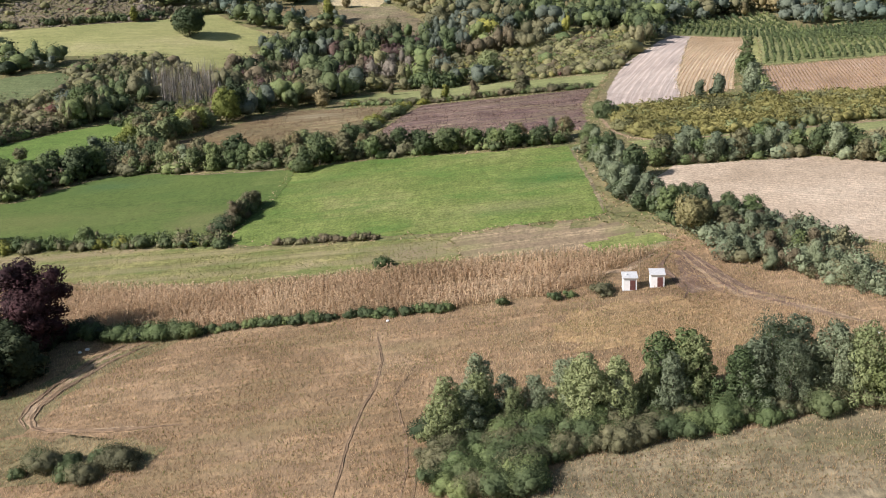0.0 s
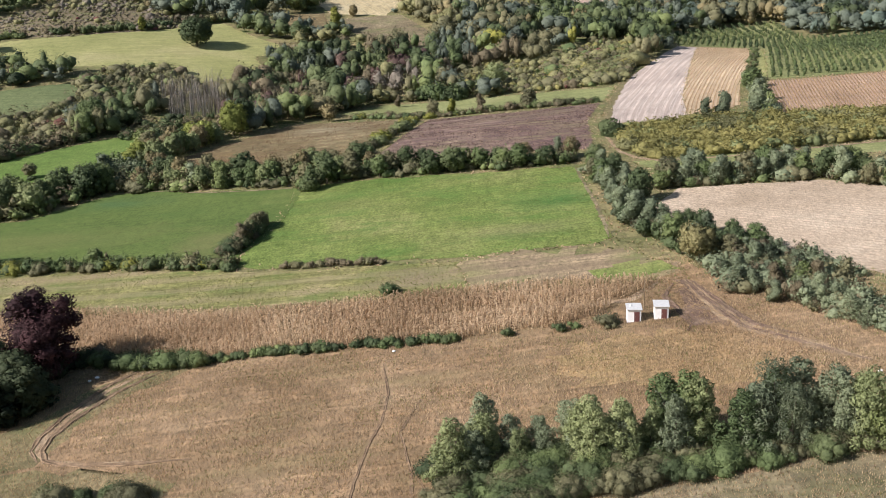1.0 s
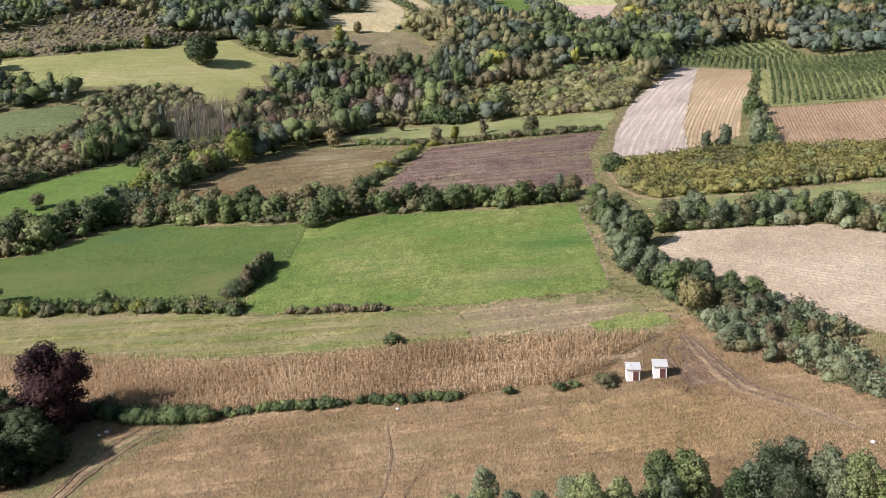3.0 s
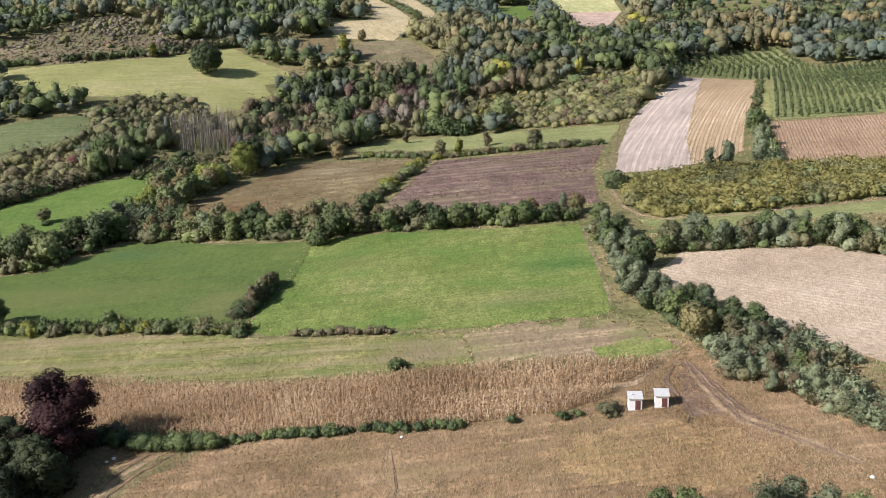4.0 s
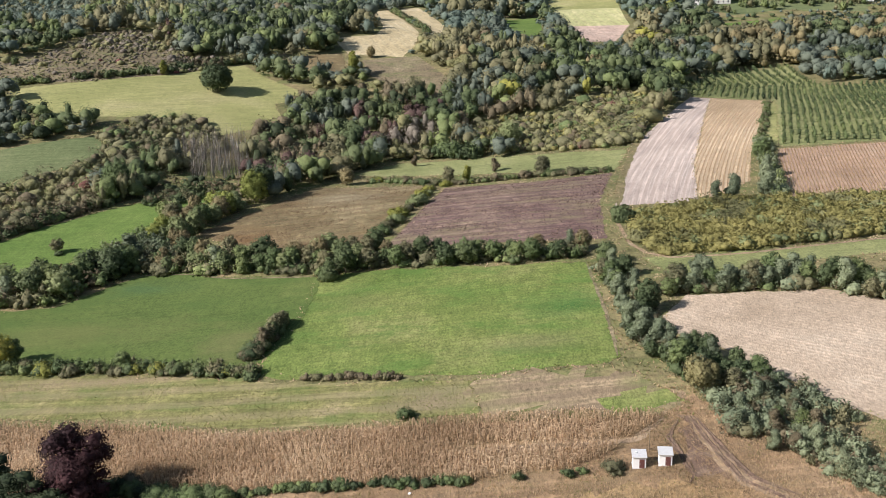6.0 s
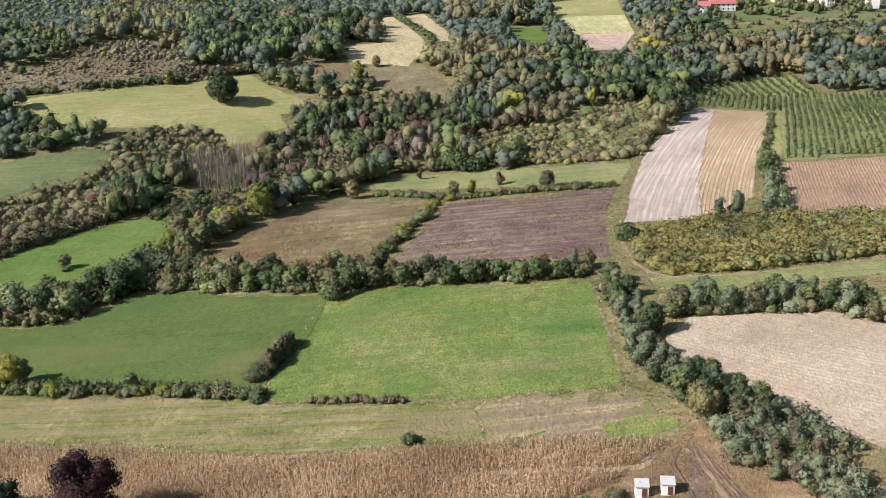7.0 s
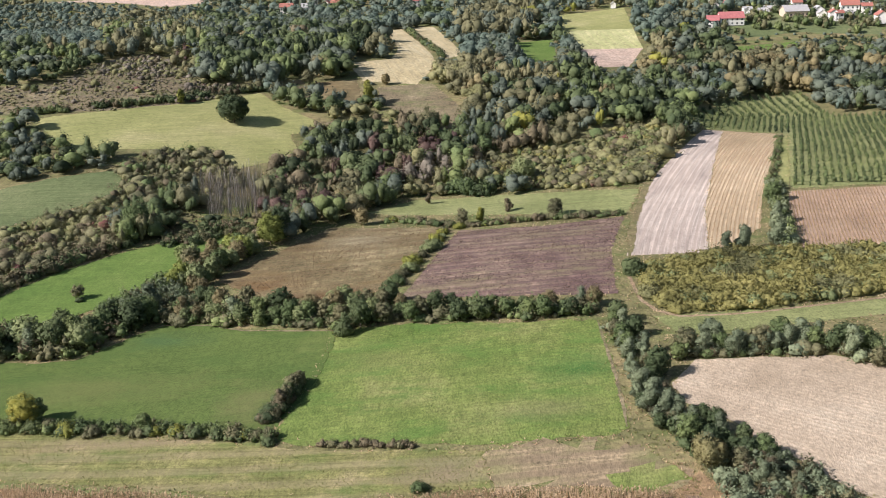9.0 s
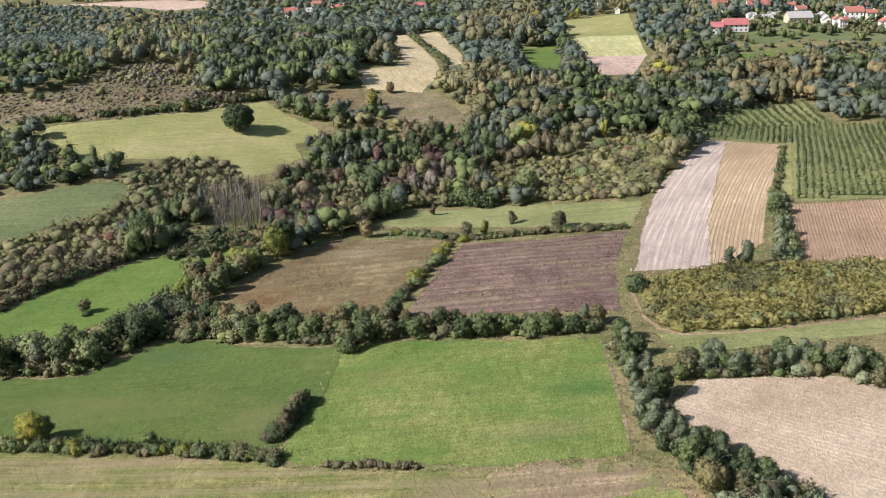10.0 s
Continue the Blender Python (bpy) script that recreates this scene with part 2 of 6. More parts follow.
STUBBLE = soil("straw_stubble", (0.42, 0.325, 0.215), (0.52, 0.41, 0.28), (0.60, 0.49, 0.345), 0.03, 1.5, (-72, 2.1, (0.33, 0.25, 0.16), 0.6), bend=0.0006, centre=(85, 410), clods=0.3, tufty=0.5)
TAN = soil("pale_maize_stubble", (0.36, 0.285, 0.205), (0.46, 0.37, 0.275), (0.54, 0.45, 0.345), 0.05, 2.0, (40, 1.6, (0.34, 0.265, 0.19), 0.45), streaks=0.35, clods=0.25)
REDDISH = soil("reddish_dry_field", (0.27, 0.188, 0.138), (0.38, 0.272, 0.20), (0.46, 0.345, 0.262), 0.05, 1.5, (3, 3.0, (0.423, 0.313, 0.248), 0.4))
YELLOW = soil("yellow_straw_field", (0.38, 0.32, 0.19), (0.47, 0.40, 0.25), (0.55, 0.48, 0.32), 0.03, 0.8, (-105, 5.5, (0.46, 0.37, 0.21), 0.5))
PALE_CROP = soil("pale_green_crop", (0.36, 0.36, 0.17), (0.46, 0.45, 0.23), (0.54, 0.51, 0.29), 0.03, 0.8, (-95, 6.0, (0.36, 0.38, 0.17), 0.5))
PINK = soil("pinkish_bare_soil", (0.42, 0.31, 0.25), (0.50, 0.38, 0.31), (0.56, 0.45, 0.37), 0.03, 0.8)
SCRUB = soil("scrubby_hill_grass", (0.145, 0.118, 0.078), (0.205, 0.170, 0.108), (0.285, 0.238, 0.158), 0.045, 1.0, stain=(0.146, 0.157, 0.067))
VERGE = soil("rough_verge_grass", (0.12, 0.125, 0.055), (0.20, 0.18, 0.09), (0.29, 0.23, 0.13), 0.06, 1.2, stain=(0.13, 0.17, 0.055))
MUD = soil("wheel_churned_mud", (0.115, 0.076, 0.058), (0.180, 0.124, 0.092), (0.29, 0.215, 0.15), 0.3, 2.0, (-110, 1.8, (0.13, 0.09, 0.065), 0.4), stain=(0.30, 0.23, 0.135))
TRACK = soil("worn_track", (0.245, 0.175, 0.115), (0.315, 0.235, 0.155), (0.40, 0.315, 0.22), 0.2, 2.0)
# trodden soil, darkened further so its colour carries the shadow inside ruts
RUT = soil("trodden_shaded_rut", (0.165, 0.115, 0.075), (0.215, 0.152, 0.098), (0.28, 0.205, 0.135), 0.3, 1.8)
BARK = plain("grey_brown_bark", (0.11, 0.085, 0.06), 0.9, 0.4, 6)
PALE_BARK = plain("pale_bark", (0.50, 0.46, 0.42), 0.9, 0.3, 4)
L_GREEN = leaves("green_leaves", (0.070, 0.102, 0.044), (0.128, 0.168, 0.068), (0.205, 0.240, 0.092))
# the bluish cast of these two leaf colours stands in for distance haze
L_FAR = leaves("haze_tinted_green_leaves", (0.062, 0.078, 0.060), (0.100, 0.122, 0.092), (0.148, 0.172, 0.126))
L_HAZE_BLUE = leaves("haze_tinted_blue_green_leaves", (0.070, 0.096, 0.078), (0.106, 0.142, 0.112), (0.148, 0.188, 0.144))
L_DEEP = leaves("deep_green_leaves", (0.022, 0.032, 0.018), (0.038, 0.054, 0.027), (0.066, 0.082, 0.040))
L_DARK = leaves("dark_green_leaves", (0.050, 0.072, 0.036), (0.087, 0.115, 0.052), (0.132, 0.160, 0.070))
L_LOCUST = leaves("blue_green_leaves", (0.116, 0.142, 0.088), (0.188, 0.222, 0.134), (0.262, 0.296, 0.172), glow=0.22)
L_FRESH = leaves("fresh_green_leaves", (0.145, 0.172, 0.078), (0.228, 0.262, 0.118), (0.305, 0.338, 0.158), glow=0.2)
L_OLIVE = leaves("olive_leaves", (0.092, 0.092, 0.052), (0.150, 0.145, 0.078), (0.215, 0.200, 0.106))
L_SCRUB = leaves("pale_olive_leaves", (0.135, 0.135, 0.062), (0.205, 0.200, 0.092), (0.275, 0.262, 0.125))
L_BRIGHT = leaves("bright_yellow_green_leaves", (0.19, 0.215, 0.055), (0.295, 0.325, 0.09), (0.38, 0.40, 0.12), glow=0.2)
L_RUSSET = leaves("dusky_russet_leaves", (0.062, 0.042, 0.040), (0.098, 0.064, 0.056), (0.140, 0.090, 0.072))
L_GOLD = leaves("golden_leaves", (0.135, 0.115, 0.062), (0.200, 0.168, 0.086), (0.275, 0.228, 0.115))
L_STRAW = leaves("straw_gold_leaves", (0.165, 0.148, 0.070), (0.250, 0.224, 0.104), (0.330, 0.292, 0.142))
L_YELLOW = leaves("yellow_green_leaves", (0.149, 0.161, 0.041), (0.230, 0.236, 0.055), (0.333, 0.310, 0.069))
L_PLANT = leaves("mustard_leaves", (0.190, 0.178, 0.066), (0.270, 0.248, 0.088), (0.37, 0.33, 0.125), glow=0.2)
L_BROWN = leaves("brown_leaves", (0.088, 0.072, 0.046), (0.142, 0.118, 0.072), (0.200, 0.165, 0.100))
L_RED = leaves("purple_red_leaves", (0.034, 0.020, 0.021), (0.060, 0.028, 0.029), (0.098, 0.040, 0.039))
L_CRIMSON = leaves("crimson_leaves", (0.095, 0.042, 0.042), (0.145, 0.060, 0.056), (0.195, 0.090, 0.068))
L_GREY = leaves("grey_brown_twigs", (0.135, 0.115, 0.092), (0.195, 0.168, 0.132), (0.255, 0.222, 0.172))
L_CORN = leaves("dry_maize_leaves", (0.44, 0.315, 0.195), (0.57, 0.425, 0.275), (0.68, 0.53, 0.36), glow=0.45)
L_HAY = leaves("dry_grass_blades", (0.43, 0.305, 0.18), (0.56, 0.41, 0.25), (0.66, 0.51, 0.335), glow=0.5)
L_WEED = leaves("dead_weed_stalks", (0.20, 0.135, 0.085), (0.28, 0.195, 0.125), (0.37, 0.27, 0.18), glow=0.4)
L_TURF = leaves("meadow_grass_blades", (0.115, 0.165, 0.046), (0.175, 0.225, 0.068), (0.25, 0.285, 0.10), glow=0.4)
L_GRASS = leaves("green_grass_blades", (0.184, 0.196, 0.069), (0.253, 0.253, 0.098), (0.345, 0.310, 0.138), glow=0.5)
WHITE = plain("white_plaster", (0.80, 0.79, 0.76), 0.9, 0.06, 2.0)
SANDY = plain("sandy_plaster", (0.55, 0.44, 0.33), 0.9, 0.1, 2.0)
CREAM = plain("cream_plaster", (0.78, 0.75, 0.70), 0.9, 0.1, 1.0)
CONCRETE = plain("grey_concrete", (0.50, 0.50, 0.49), 0.9, 0.15, 3.0)
DOOR = plain("red_brown_paint", (0.13, 0.05, 0.042), 0.6, 0.2, 4.0)
POLE = plain("weathered_wood", (0.25, 0.19, 0.12), 0.9, 0.3, 5.0)
METAL = plain("galvanised_metal", (0.5, 0.5, 0.5), 0.5, 0.15, 5.0, 0.6)
ROOF_RED = plain("red_roof_tiles", (0.36, 0.140, 0.105), 0.8, 0.25, 1.2)
ROOF_PINK = plain("faded_red_roof_tiles", (0.42, 0.145, 0.140), 0.8, 0.25, 0.8)
ROOF_GREY = plain("grey_roof_sheets", (0.42, 0.40, 0.39), 0.8, 0.2, 0.8)
PANE = plain("dark_window_glass", (0.03, 0.035, 0.045), 0.12, 0.1, 1.0)


# ---------------------------------------------------------------- builders
def mesh_from(name, verts, faces, material, smooth=False, normals=None):
    """A mesh from one array of corners and one of equal-sided faces; normals round the shading of leafy masses."""
    verts, faces = np.asarray(verts, np.float32), np.asarray(faces, np.int32)
    me = bpy.data.meshes.new(name)
    k = faces.shape[1]
    me.vertices.add(len(verts))
    me.vertices.foreach_set("co", verts.ravel())
    me.loops.add(faces.size)
    me.loops.foreach_set("vertex_index", faces.ravel())
    me.polygons.add(len(faces))
    me.polygons.foreach_set("loop_start", np.arange(0, faces.size, k, dtype=np.int32))
    for mat in material if isinstance(material, (list, tuple)) else [material]:
        me.materials.append(mat)
    if smooth:
        me.polygons.foreach_set("use_smooth", np.ones(len(faces), bool))
    me.update(calc_edges=True)
    if normals is not None:
        rounded = me.attributes.new("custom_normal", "FLOAT_VECTOR", "POINT")
        rounded.data.foreach_set("vector", np.asarray(normals, np.float32).ravel())
        me.update()
    return me


def part(name, bm, material, parent=None, label=""):
    me = bpy.data.meshes.new(name)
    bm.to_mesh(me)
    bm.free()
    me.materials.append(material)
    ob = new(name, me)
    ob.parent = parent
    return tagged(ob, label=label)


def slab(bm, x0, x1, y0, y1, z0, z1, bevel=0.0):
    r = bmesh.ops.create_cube(bm, size=1, matrix=Matrix.LocRotScale(((x0 + x1) / 2, (y0 + y1) / 2, (z0 + z1) / 2), None, (x1 - x0, y1 - y0, z1 - z0)))
    if bevel:
        bmesh.ops.bevel(bm, geom=list({e for v in r["verts"] for e in v.link_edges}), offset=bevel, segments=2, affect="EDGES", profile=0.6)


STEP = 6.0


def field(name, outline, material, label, category="field", lift=0.08, wobble=0.5, seed=1):
    """A cultivated patch laid over the land, with an uneven border."""
    rng = random.Random(seed)
    pts = []
    for (ax, ay), (bx, by) in zip(outline, outline[1:] + outline[:1]):
        d = math.hypot(bx - ax, by - ay)
        k = max(1, int(d / 2.5))
        for i in range(k):
            w = wobble if i else wobble * 0.3
            pts.append((ax + (bx - ax) * i / k + rng.uniform(-w, w), ay + (by - ay) * i / k + rng.uniform(-w, w)))
    bm = bmesh.new()
    face = bm.faces.new([bm.verts.new((x, y, 0)) for x, y in pts])
    bmesh.ops.triangulate(bm, faces=[face])
    xs, ys = [p[0] for p in pts], [p[1] for p in pts]
    for axis, lo, hi in ((0, min(xs), max(xs)), (1, min(ys), max(ys))):
        no = (1, 0, 0) if axis == 0 else (0, 1, 0)
        v = math.ceil(lo / STEP) * STEP
        while v < hi:
            bmesh.ops.bisect_plane(bm, geom=bm.verts[:] + bm.edges[:] + bm.faces[:], plane_co=(v, v, 0), plane_no=no)
            v += STEP
    co = np.array([v.co[:2] for v in bm.verts])
    for v, z in zip(bm.verts, height(co[:, 0], co[:, 1])):
        v.co.z = z + lift * 0.55
    bm.normal_update()
    for f in bm.faces:
        f.smooth = True
        if f.normal.z < 0:
            f.normal_flip()
    return tagged(part(name, bm, material), label=label, category=category, kind="structure")


def lumps(fine):
    """Corners and faces of a rounded clump of 20 or 80 faces."""
    bm = bmesh.new()
    bmesh.ops.create_icosphere(bm, subdivisions=2 if fine else 1, radius=1.0)
    v = np.array([p.co[:] for p in bm.verts])
    f = np.array([[p.index for p in q.verts] for q in bm.faces])
    bm.free()
    return v, f


CLUMP, FINE_CLUMP = lumps(False), lumps(True)


def leaf_cloud(rng, blobs, count, size, cores=99, jumble=0.36, fine=0, full=0.88):
    """Corners and faces of leaf sprays on the outside of a cluster of rounded leafy clumps, the first few of them finer."""
    c, r = np.array([b[0] for b in blobs], float), np.array([b[1] for b in blobs], float)
    area = r[:, 0] * r[:, 2]
    out = []
    have = 0
    while have < count:
        n = count * 2
        pick = rng.choice(len(c), n, p=area / area.sum())
        u = rng.normal(size=(n, 3))
        u /= np.linalg.norm(u, axis=1)[:, None]
        p = c[pick] + u * r[pick] * rng.uniform(0.78, 1.18, n)[:, None]
        deep = np.min(np.linalg.norm((p[:, None] - c[None]) / r[None], axis=2), axis=1)
        ok = (deep > 0.76) & (p[:, 2] > 0.02)
        out.append(np.hstack([p[ok], u[ok]]))
        have += ok.sum()
    q = np.vstack(out)[:count]
    p, u = q[:, :3], q[:, 3:]
    nor = u * 1.0 + rng.normal(size=u.shape) * jumble + (0, 0, 0.15)
    nor /= np.linalg.norm(nor, axis=1)[:, None]
    tan = np.cross(nor, rng.normal(size=u.shape))
    tan /= np.linalg.norm(tan, axis=1)[:, None]
    bit = np.cross(nor, tan)
    s = size * rng.uniform(0.6, 1.35, (count, 1))
    w = s * rng.uniform(0.6, 1.0, (count, 1))
    v = np.stack([p - tan * s * 0.45, p + bit * w * 0.55 + tan * s * 0.2, p + tan * s * 0.55 - bit * w * 0.4 + nor * s * 0.15], 1).reshape(-1, 3)
    mid = c.mean(axis=0) * (1, 1, 0.8)
    whole = (p - mid) / (np.abs(p - mid).max(axis=0) + 0.01)
    face_to = u * 0.62 + whole * 0.50 + rng.normal(size=u.shape) * 0.26 + (0, 0, 0.08)
    face_to /= np.linalg.norm(face_to, axis=1)[:, None]
    tri = np.arange(len(v)).reshape(-1, 3)
    away = np.einsum("ij,ij->i", np.cross(v[1::3] - v[::3], v[2::3] - v[::3]), face_to) < 0
    tri[away] = tri[away][:, [0, 2, 1]]
    verts, faces, norms, at = [v], [tri], [np.repeat(face_to, 3, axis=0)], len(v)
    for i in range(min(len(c), cores)):
        bv, bf = FINE_CLUMP if i < fine else CLUMP
        bump = 1 + 0.14 * np.sin(bv[:, :1] * 5 + c[i][0] * 3) * np.cos(bv[:, 1:2] * 4 + c[i][1] * 3) + rng.uniform(-0.22, 0.16, (len(bv), 1))
        verts.append(bv * bump * r[i] * full + c[i])
        out = (bv * r[i] + c[i] - mid) / (r.max() + np.abs(c - mid).max())
        norms.append(bv * 0.62 + out * 0.5 + rng.normal(size=bv.shape) * 0.1)
        faces.append(bf + at)
        at += len(bv)
    return np.vstack(verts), np.vstack(faces), np.vstack(norms)


def quads(count):
    return np.arange(count * 4).reshape(-1, 4)


def limb(bm, a, b, ra, rb, sides=6):
    a, b = Vector(a), Vector(b)
    d = (b - a).normalized()
    s = d.orthogonal().normalized()
    t = d.cross(s)
    rings = []
    for p, r in ((a, ra), (a.lerp(b, 0.5) + s * ra * 0.5, (ra + rb) / 2), (b, rb)):
        rings.append([bm.verts.new(p + (s * math.cos(k) + t * math.sin(k)) * r) for k in [2 * math.pi * i / sides for i in range(sides)]])
    for lo, hi in zip(rings, rings[1:]):
        for i in range(sides):
            bm.faces.new((lo[i], lo[(i + 1) % sides], hi[(i + 1) % sides], hi[i]))
    bm.faces.new(rings[-1])


def crown_blobs(rng, form, h):
    """Clumps that make up a crown of height h, the largest first: round, tall, cone, airy, bare or mound."""
    blobs = []
    if form in ("round", "dome", "egg"):
        rx, rz, bumps = {"round": (0.32, 0.43, 16), "dome": (0.36, 0.45, 15), "egg": (0.25, 0.48, 14)}[form]
        blobs.append(((0, 0, h * 0.49), (h * rx, h * rx, h * rz)))
        tilt = rng.uniform(0, 6.28)
        for i in range(bumps):
            a, z = i * 2.4 + tilt, -0.65 + 1.6 * (i + 0.5) / bumps
            d = h * rx * 0.92 * math.sqrt(max(0.0, 1 - z * z)) * rng.uniform(0.85, 1.12)
            s = h * rng.uniform(0.07, 0.16)
            blobs.append(((d * math.cos(a), d * math.sin(a), h * (0.49 + rz * 0.9 * z)), (s, s, s * 0.85)))
    elif form == "billow":
        for i in range(4):
            a, s = i * 1.9 + rng.uniform(-0.5, 0.5), h * rng.uniform(0.22, 0.31)
            d = h * rng.uniform(0.10, 0.26)
            blobs.append(((d * math.cos(a), d * math.sin(a), h * rng.uniform(0.36, 0.66)), (s, s, s * 1.15)))
        for i in range(9):
            a, d, s = rng.uniform(0, 6.28), h * rng.uniform(0.25, 0.44), h * rng.uniform(0.07, 0.13)
            blobs.append(((d * math.cos(a), d * math.sin(a), h * rng.uniform(0.25, 0.75)), (s, s, s)))
    elif form == "ragged":
        blobs.append(((0, 0, h * 0.46), (h * 0.27, h * 0.27, h * 0.40)))
        for i in range(46):
            a, z = i * 2.4 + rng.uniform(-0.4, 0.4), 0.10 + 0.84 * ((i * 17) % 46) / 45
            d = h * (0.34 + 0.07 * math.sin(a * 2 + 1)) * math.sqrt(max(0.05, 1 - ((z - 0.45) / 0.56) ** 2)) * rng.uniform(0.55, 1.08)
            s = h * rng.uniform(0.06, 0.115)
            blobs.append(((d * math.cos(a), d * math.sin(a), z * h), (s * 1.1, s * 1.1, s)))
        blobs.sort(key=lambda b: -b[1][0])
    elif form == "grove":
        for i in range(6):
            a, d = i * 1.05 + rng.uniform(-0.3, 0.3), h * rng.uniform(0.12, 0.40)
            s, z = h * rng.uniform(0.13, 0.20), rng.uniform(0.30, 0.78)
            blobs.append(((d * math.cos(a), d * math.sin(a), h * z * 0.8), (s, s, h * z * 0.42)))
        for i in range(7):
            a, d, s = rng.uniform(0, 6.28), h * rng.uniform(0.1, 0.42), h * rng.uniform(0.05, 0.10)
            blobs.append(((d * math.cos(a), d * math.sin(a), h * rng.uniform(0.45, 0.88)), (s, s, s * 1.4)))
    elif form == "brush":
        blobs.append(((0, 0, h * 0.36), (h * 0.30, h * 0.30, h * 0.36)))
        for i in range(12):
            a, d, s = rng.uniform(0, 6.28), h * 0.36 * math.sqrt(rng.uniform(0.0, 1.0)), h * rng.uniform(0.06, 0.13)
            blobs.append(((d * math.cos(a), d * math.sin(a), h * rng.uniform(0.3, 0.92)), (s, s, s * 1.9)))
    elif form == "globe":
        blobs.append(((0, 0, h * 0.52), (h * 0.38, h * 0.38, h * 0.43)))
        for i in range(22):
            a, z = i * 2.4, -0.75 + 1.65 * (i + 0.5) / 22
            d, s = h * 0.34 * math.sqrt(max(0.0, 1 - z * z)), h * rng.uniform(0.09, 0.15)
            blobs.append(((d * math.cos(a), d * math.sin(a), h * (0.52 + 0.38 * z)), (s, s, s)))
    elif form == "feather":
        for i in range(64):
            a, z = i * 2.4 + rng.uniform(-0.5, 0.5), 0.08 + 0.88 * ((i * 23) % 64) / 63
            d = h * 0.40 * (1.06 - z * 0.82) * math.sqrt(rng.uniform(0.03, 1.15))
            s = h * rng.uniform(0.045, 0.085) * (1.2 - z * 0.4)
            blobs.append(((d * math.cos(a), d * math.sin(a), z * h), (s * 1.15, s * 1.15, s * 1.05)))
    elif form == "tall":
        blobs.append(((0, 0, h * 0.48), (h * 0.15, h * 0.15, h * 0.42)))
        for i in range(10):
            z = 0.12 + 0.76 * i / 9
            s = h * (0.15 - 0.11 * abs(z - 0.42)) * rng.uniform(0.8, 1.2)
            a = rng.uniform(0, 6.28)
            blobs.append(((s * 0.8 * math.cos(a), s * 0.8 * math.sin(a), z * h), (s, s, s * 0.9)))
    elif form == "cone":
        for i in range(11):
            z = 0.10 + 0.80 * i / 10
            s = h * 0.30 * (1.05 - z) * rng.uniform(0.85, 1.15) + 0.15
            a = rng.uniform(0, 6.28)
            blobs.append(((s * 0.4 * math.cos(a), s * 0.4 * math.sin(a), z * h), (s, s, s * 0.8)))
    elif form in ("airy", "bare"):
        blobs.append(((0, 0, h * 0.42), (h * 0.22, h * 0.22, h * 0.36)))
        for i in range(13):
            a, z = i * 2.4 + rng.uniform(-0.6, 0.6), 0.16 + 0.78 * ((i * 5) % 13) / 12
            d = h * 0.36 * (1.08 - z * 0.85) * rng.uniform(0.5, 1.1)
            s = h * rng.uniform(0.11, 0.18)
            blobs.append(((d * 0.85 * math.cos(a), d * 0.85 * math.sin(a), z * h - s * 0.2), (s * 1.15, s * 1.15, s * 0.85)))
    else:
        blobs.append(((0, 0, h * 0.32), (h * 0.55, h * 0.55, h * 0.5)))
        for i in range(9):
            a, d = i * 0.7 + rng.uniform(-0.3, 0.3), h * rng.uniform(0.3, 0.65)
            s = h * rng.uniform(0.20, 0.32)
            blobs.append(((d * math.cos(a), d * math.sin(a), s * rng.uniform(0.5, 1.8)), (s, s, s)))
    return blobs


TEMPLATES = {}


def plant_meshes(form, leaf, h, count, size, variant, bark):
    key = (form, leaf.name, round(h, 1), count, variant)
    if key not in TEMPLATES:
        rng = np.random.default_rng(len(TEMPLATES) * 7 + 11)
        blobs = crown_blobs(rng, form, h)
        v, f, nn = leaf_cloud(rng, blobs, count, size, 0 if form in ("bare", "feather") else 99, 0.6 if form == "feather" else 0.5, 1, 0.72)
        crown = mesh_from("crown", v, f, leaf, True, nn)
        trunk = None
        if form != "mound":
            bm = bmesh.new()
            r = (h * 0.022 + 0.03) * (1.3 if form == "bare" else 1.0)
            limb(bm, (0, 0, -0.4), (0, 0, h * (0.9 if form == "bare" else 0.55)), r, r * 0.5, 7)
            for c, s in blobs[1:14 if form == "bare" else 8]:
                z = min(h * 0.45, c[2] * 0.6)
                limb(bm, (0, 0, z), (c[0] * 0.9, c[1] * 0.9, c[2]), r * 0.45, r * 0.12, 5)
            trunk = bpy.data.meshes.new("trunk")
            bm.to_mesh(trunk)
            bm.free()
            trunk.materials.append(bark)
        TEMPLATES[key] = (crown, trunk)
    return TEMPLATES[key]


def plant(x, y, form, leaf, h, label, count=900, size=0.45, base=6.0, variants=3, group="", bark=None, rng=random, spread=1.0):
    """One tree or shrub of height h on the land; alike ones share their meshes."""
    crown, trunk = plant_meshes(form, leaf, base, count, size, rng.randrange(variants), bark or BARK)
    k = h / base
    wide = k * spread * rng.uniform(0.88, 1.15)
    m = Matrix.Translation((x, y, float(height(x, y)) - 0.03)) @ Matrix.Rotation(rng.uniform(0, 6.28), 4, "Z") @ Matrix.Diagonal((wide, wide * rng.uniform(0.9, 1.1), k, 1))
    if trunk is None:
        ob = new("shrub", crown)
        ob.matrix_basis = m
        return tagged(ob, label=label, category="shrub", group=group)
    ob = new("tree")
    ob.matrix_basis = m
    for nm, me in (("trunk", trunk), ("crown", crown)):
        new(nm, me).parent = ob
    return tagged(ob, label=label, category="tree", group=group)


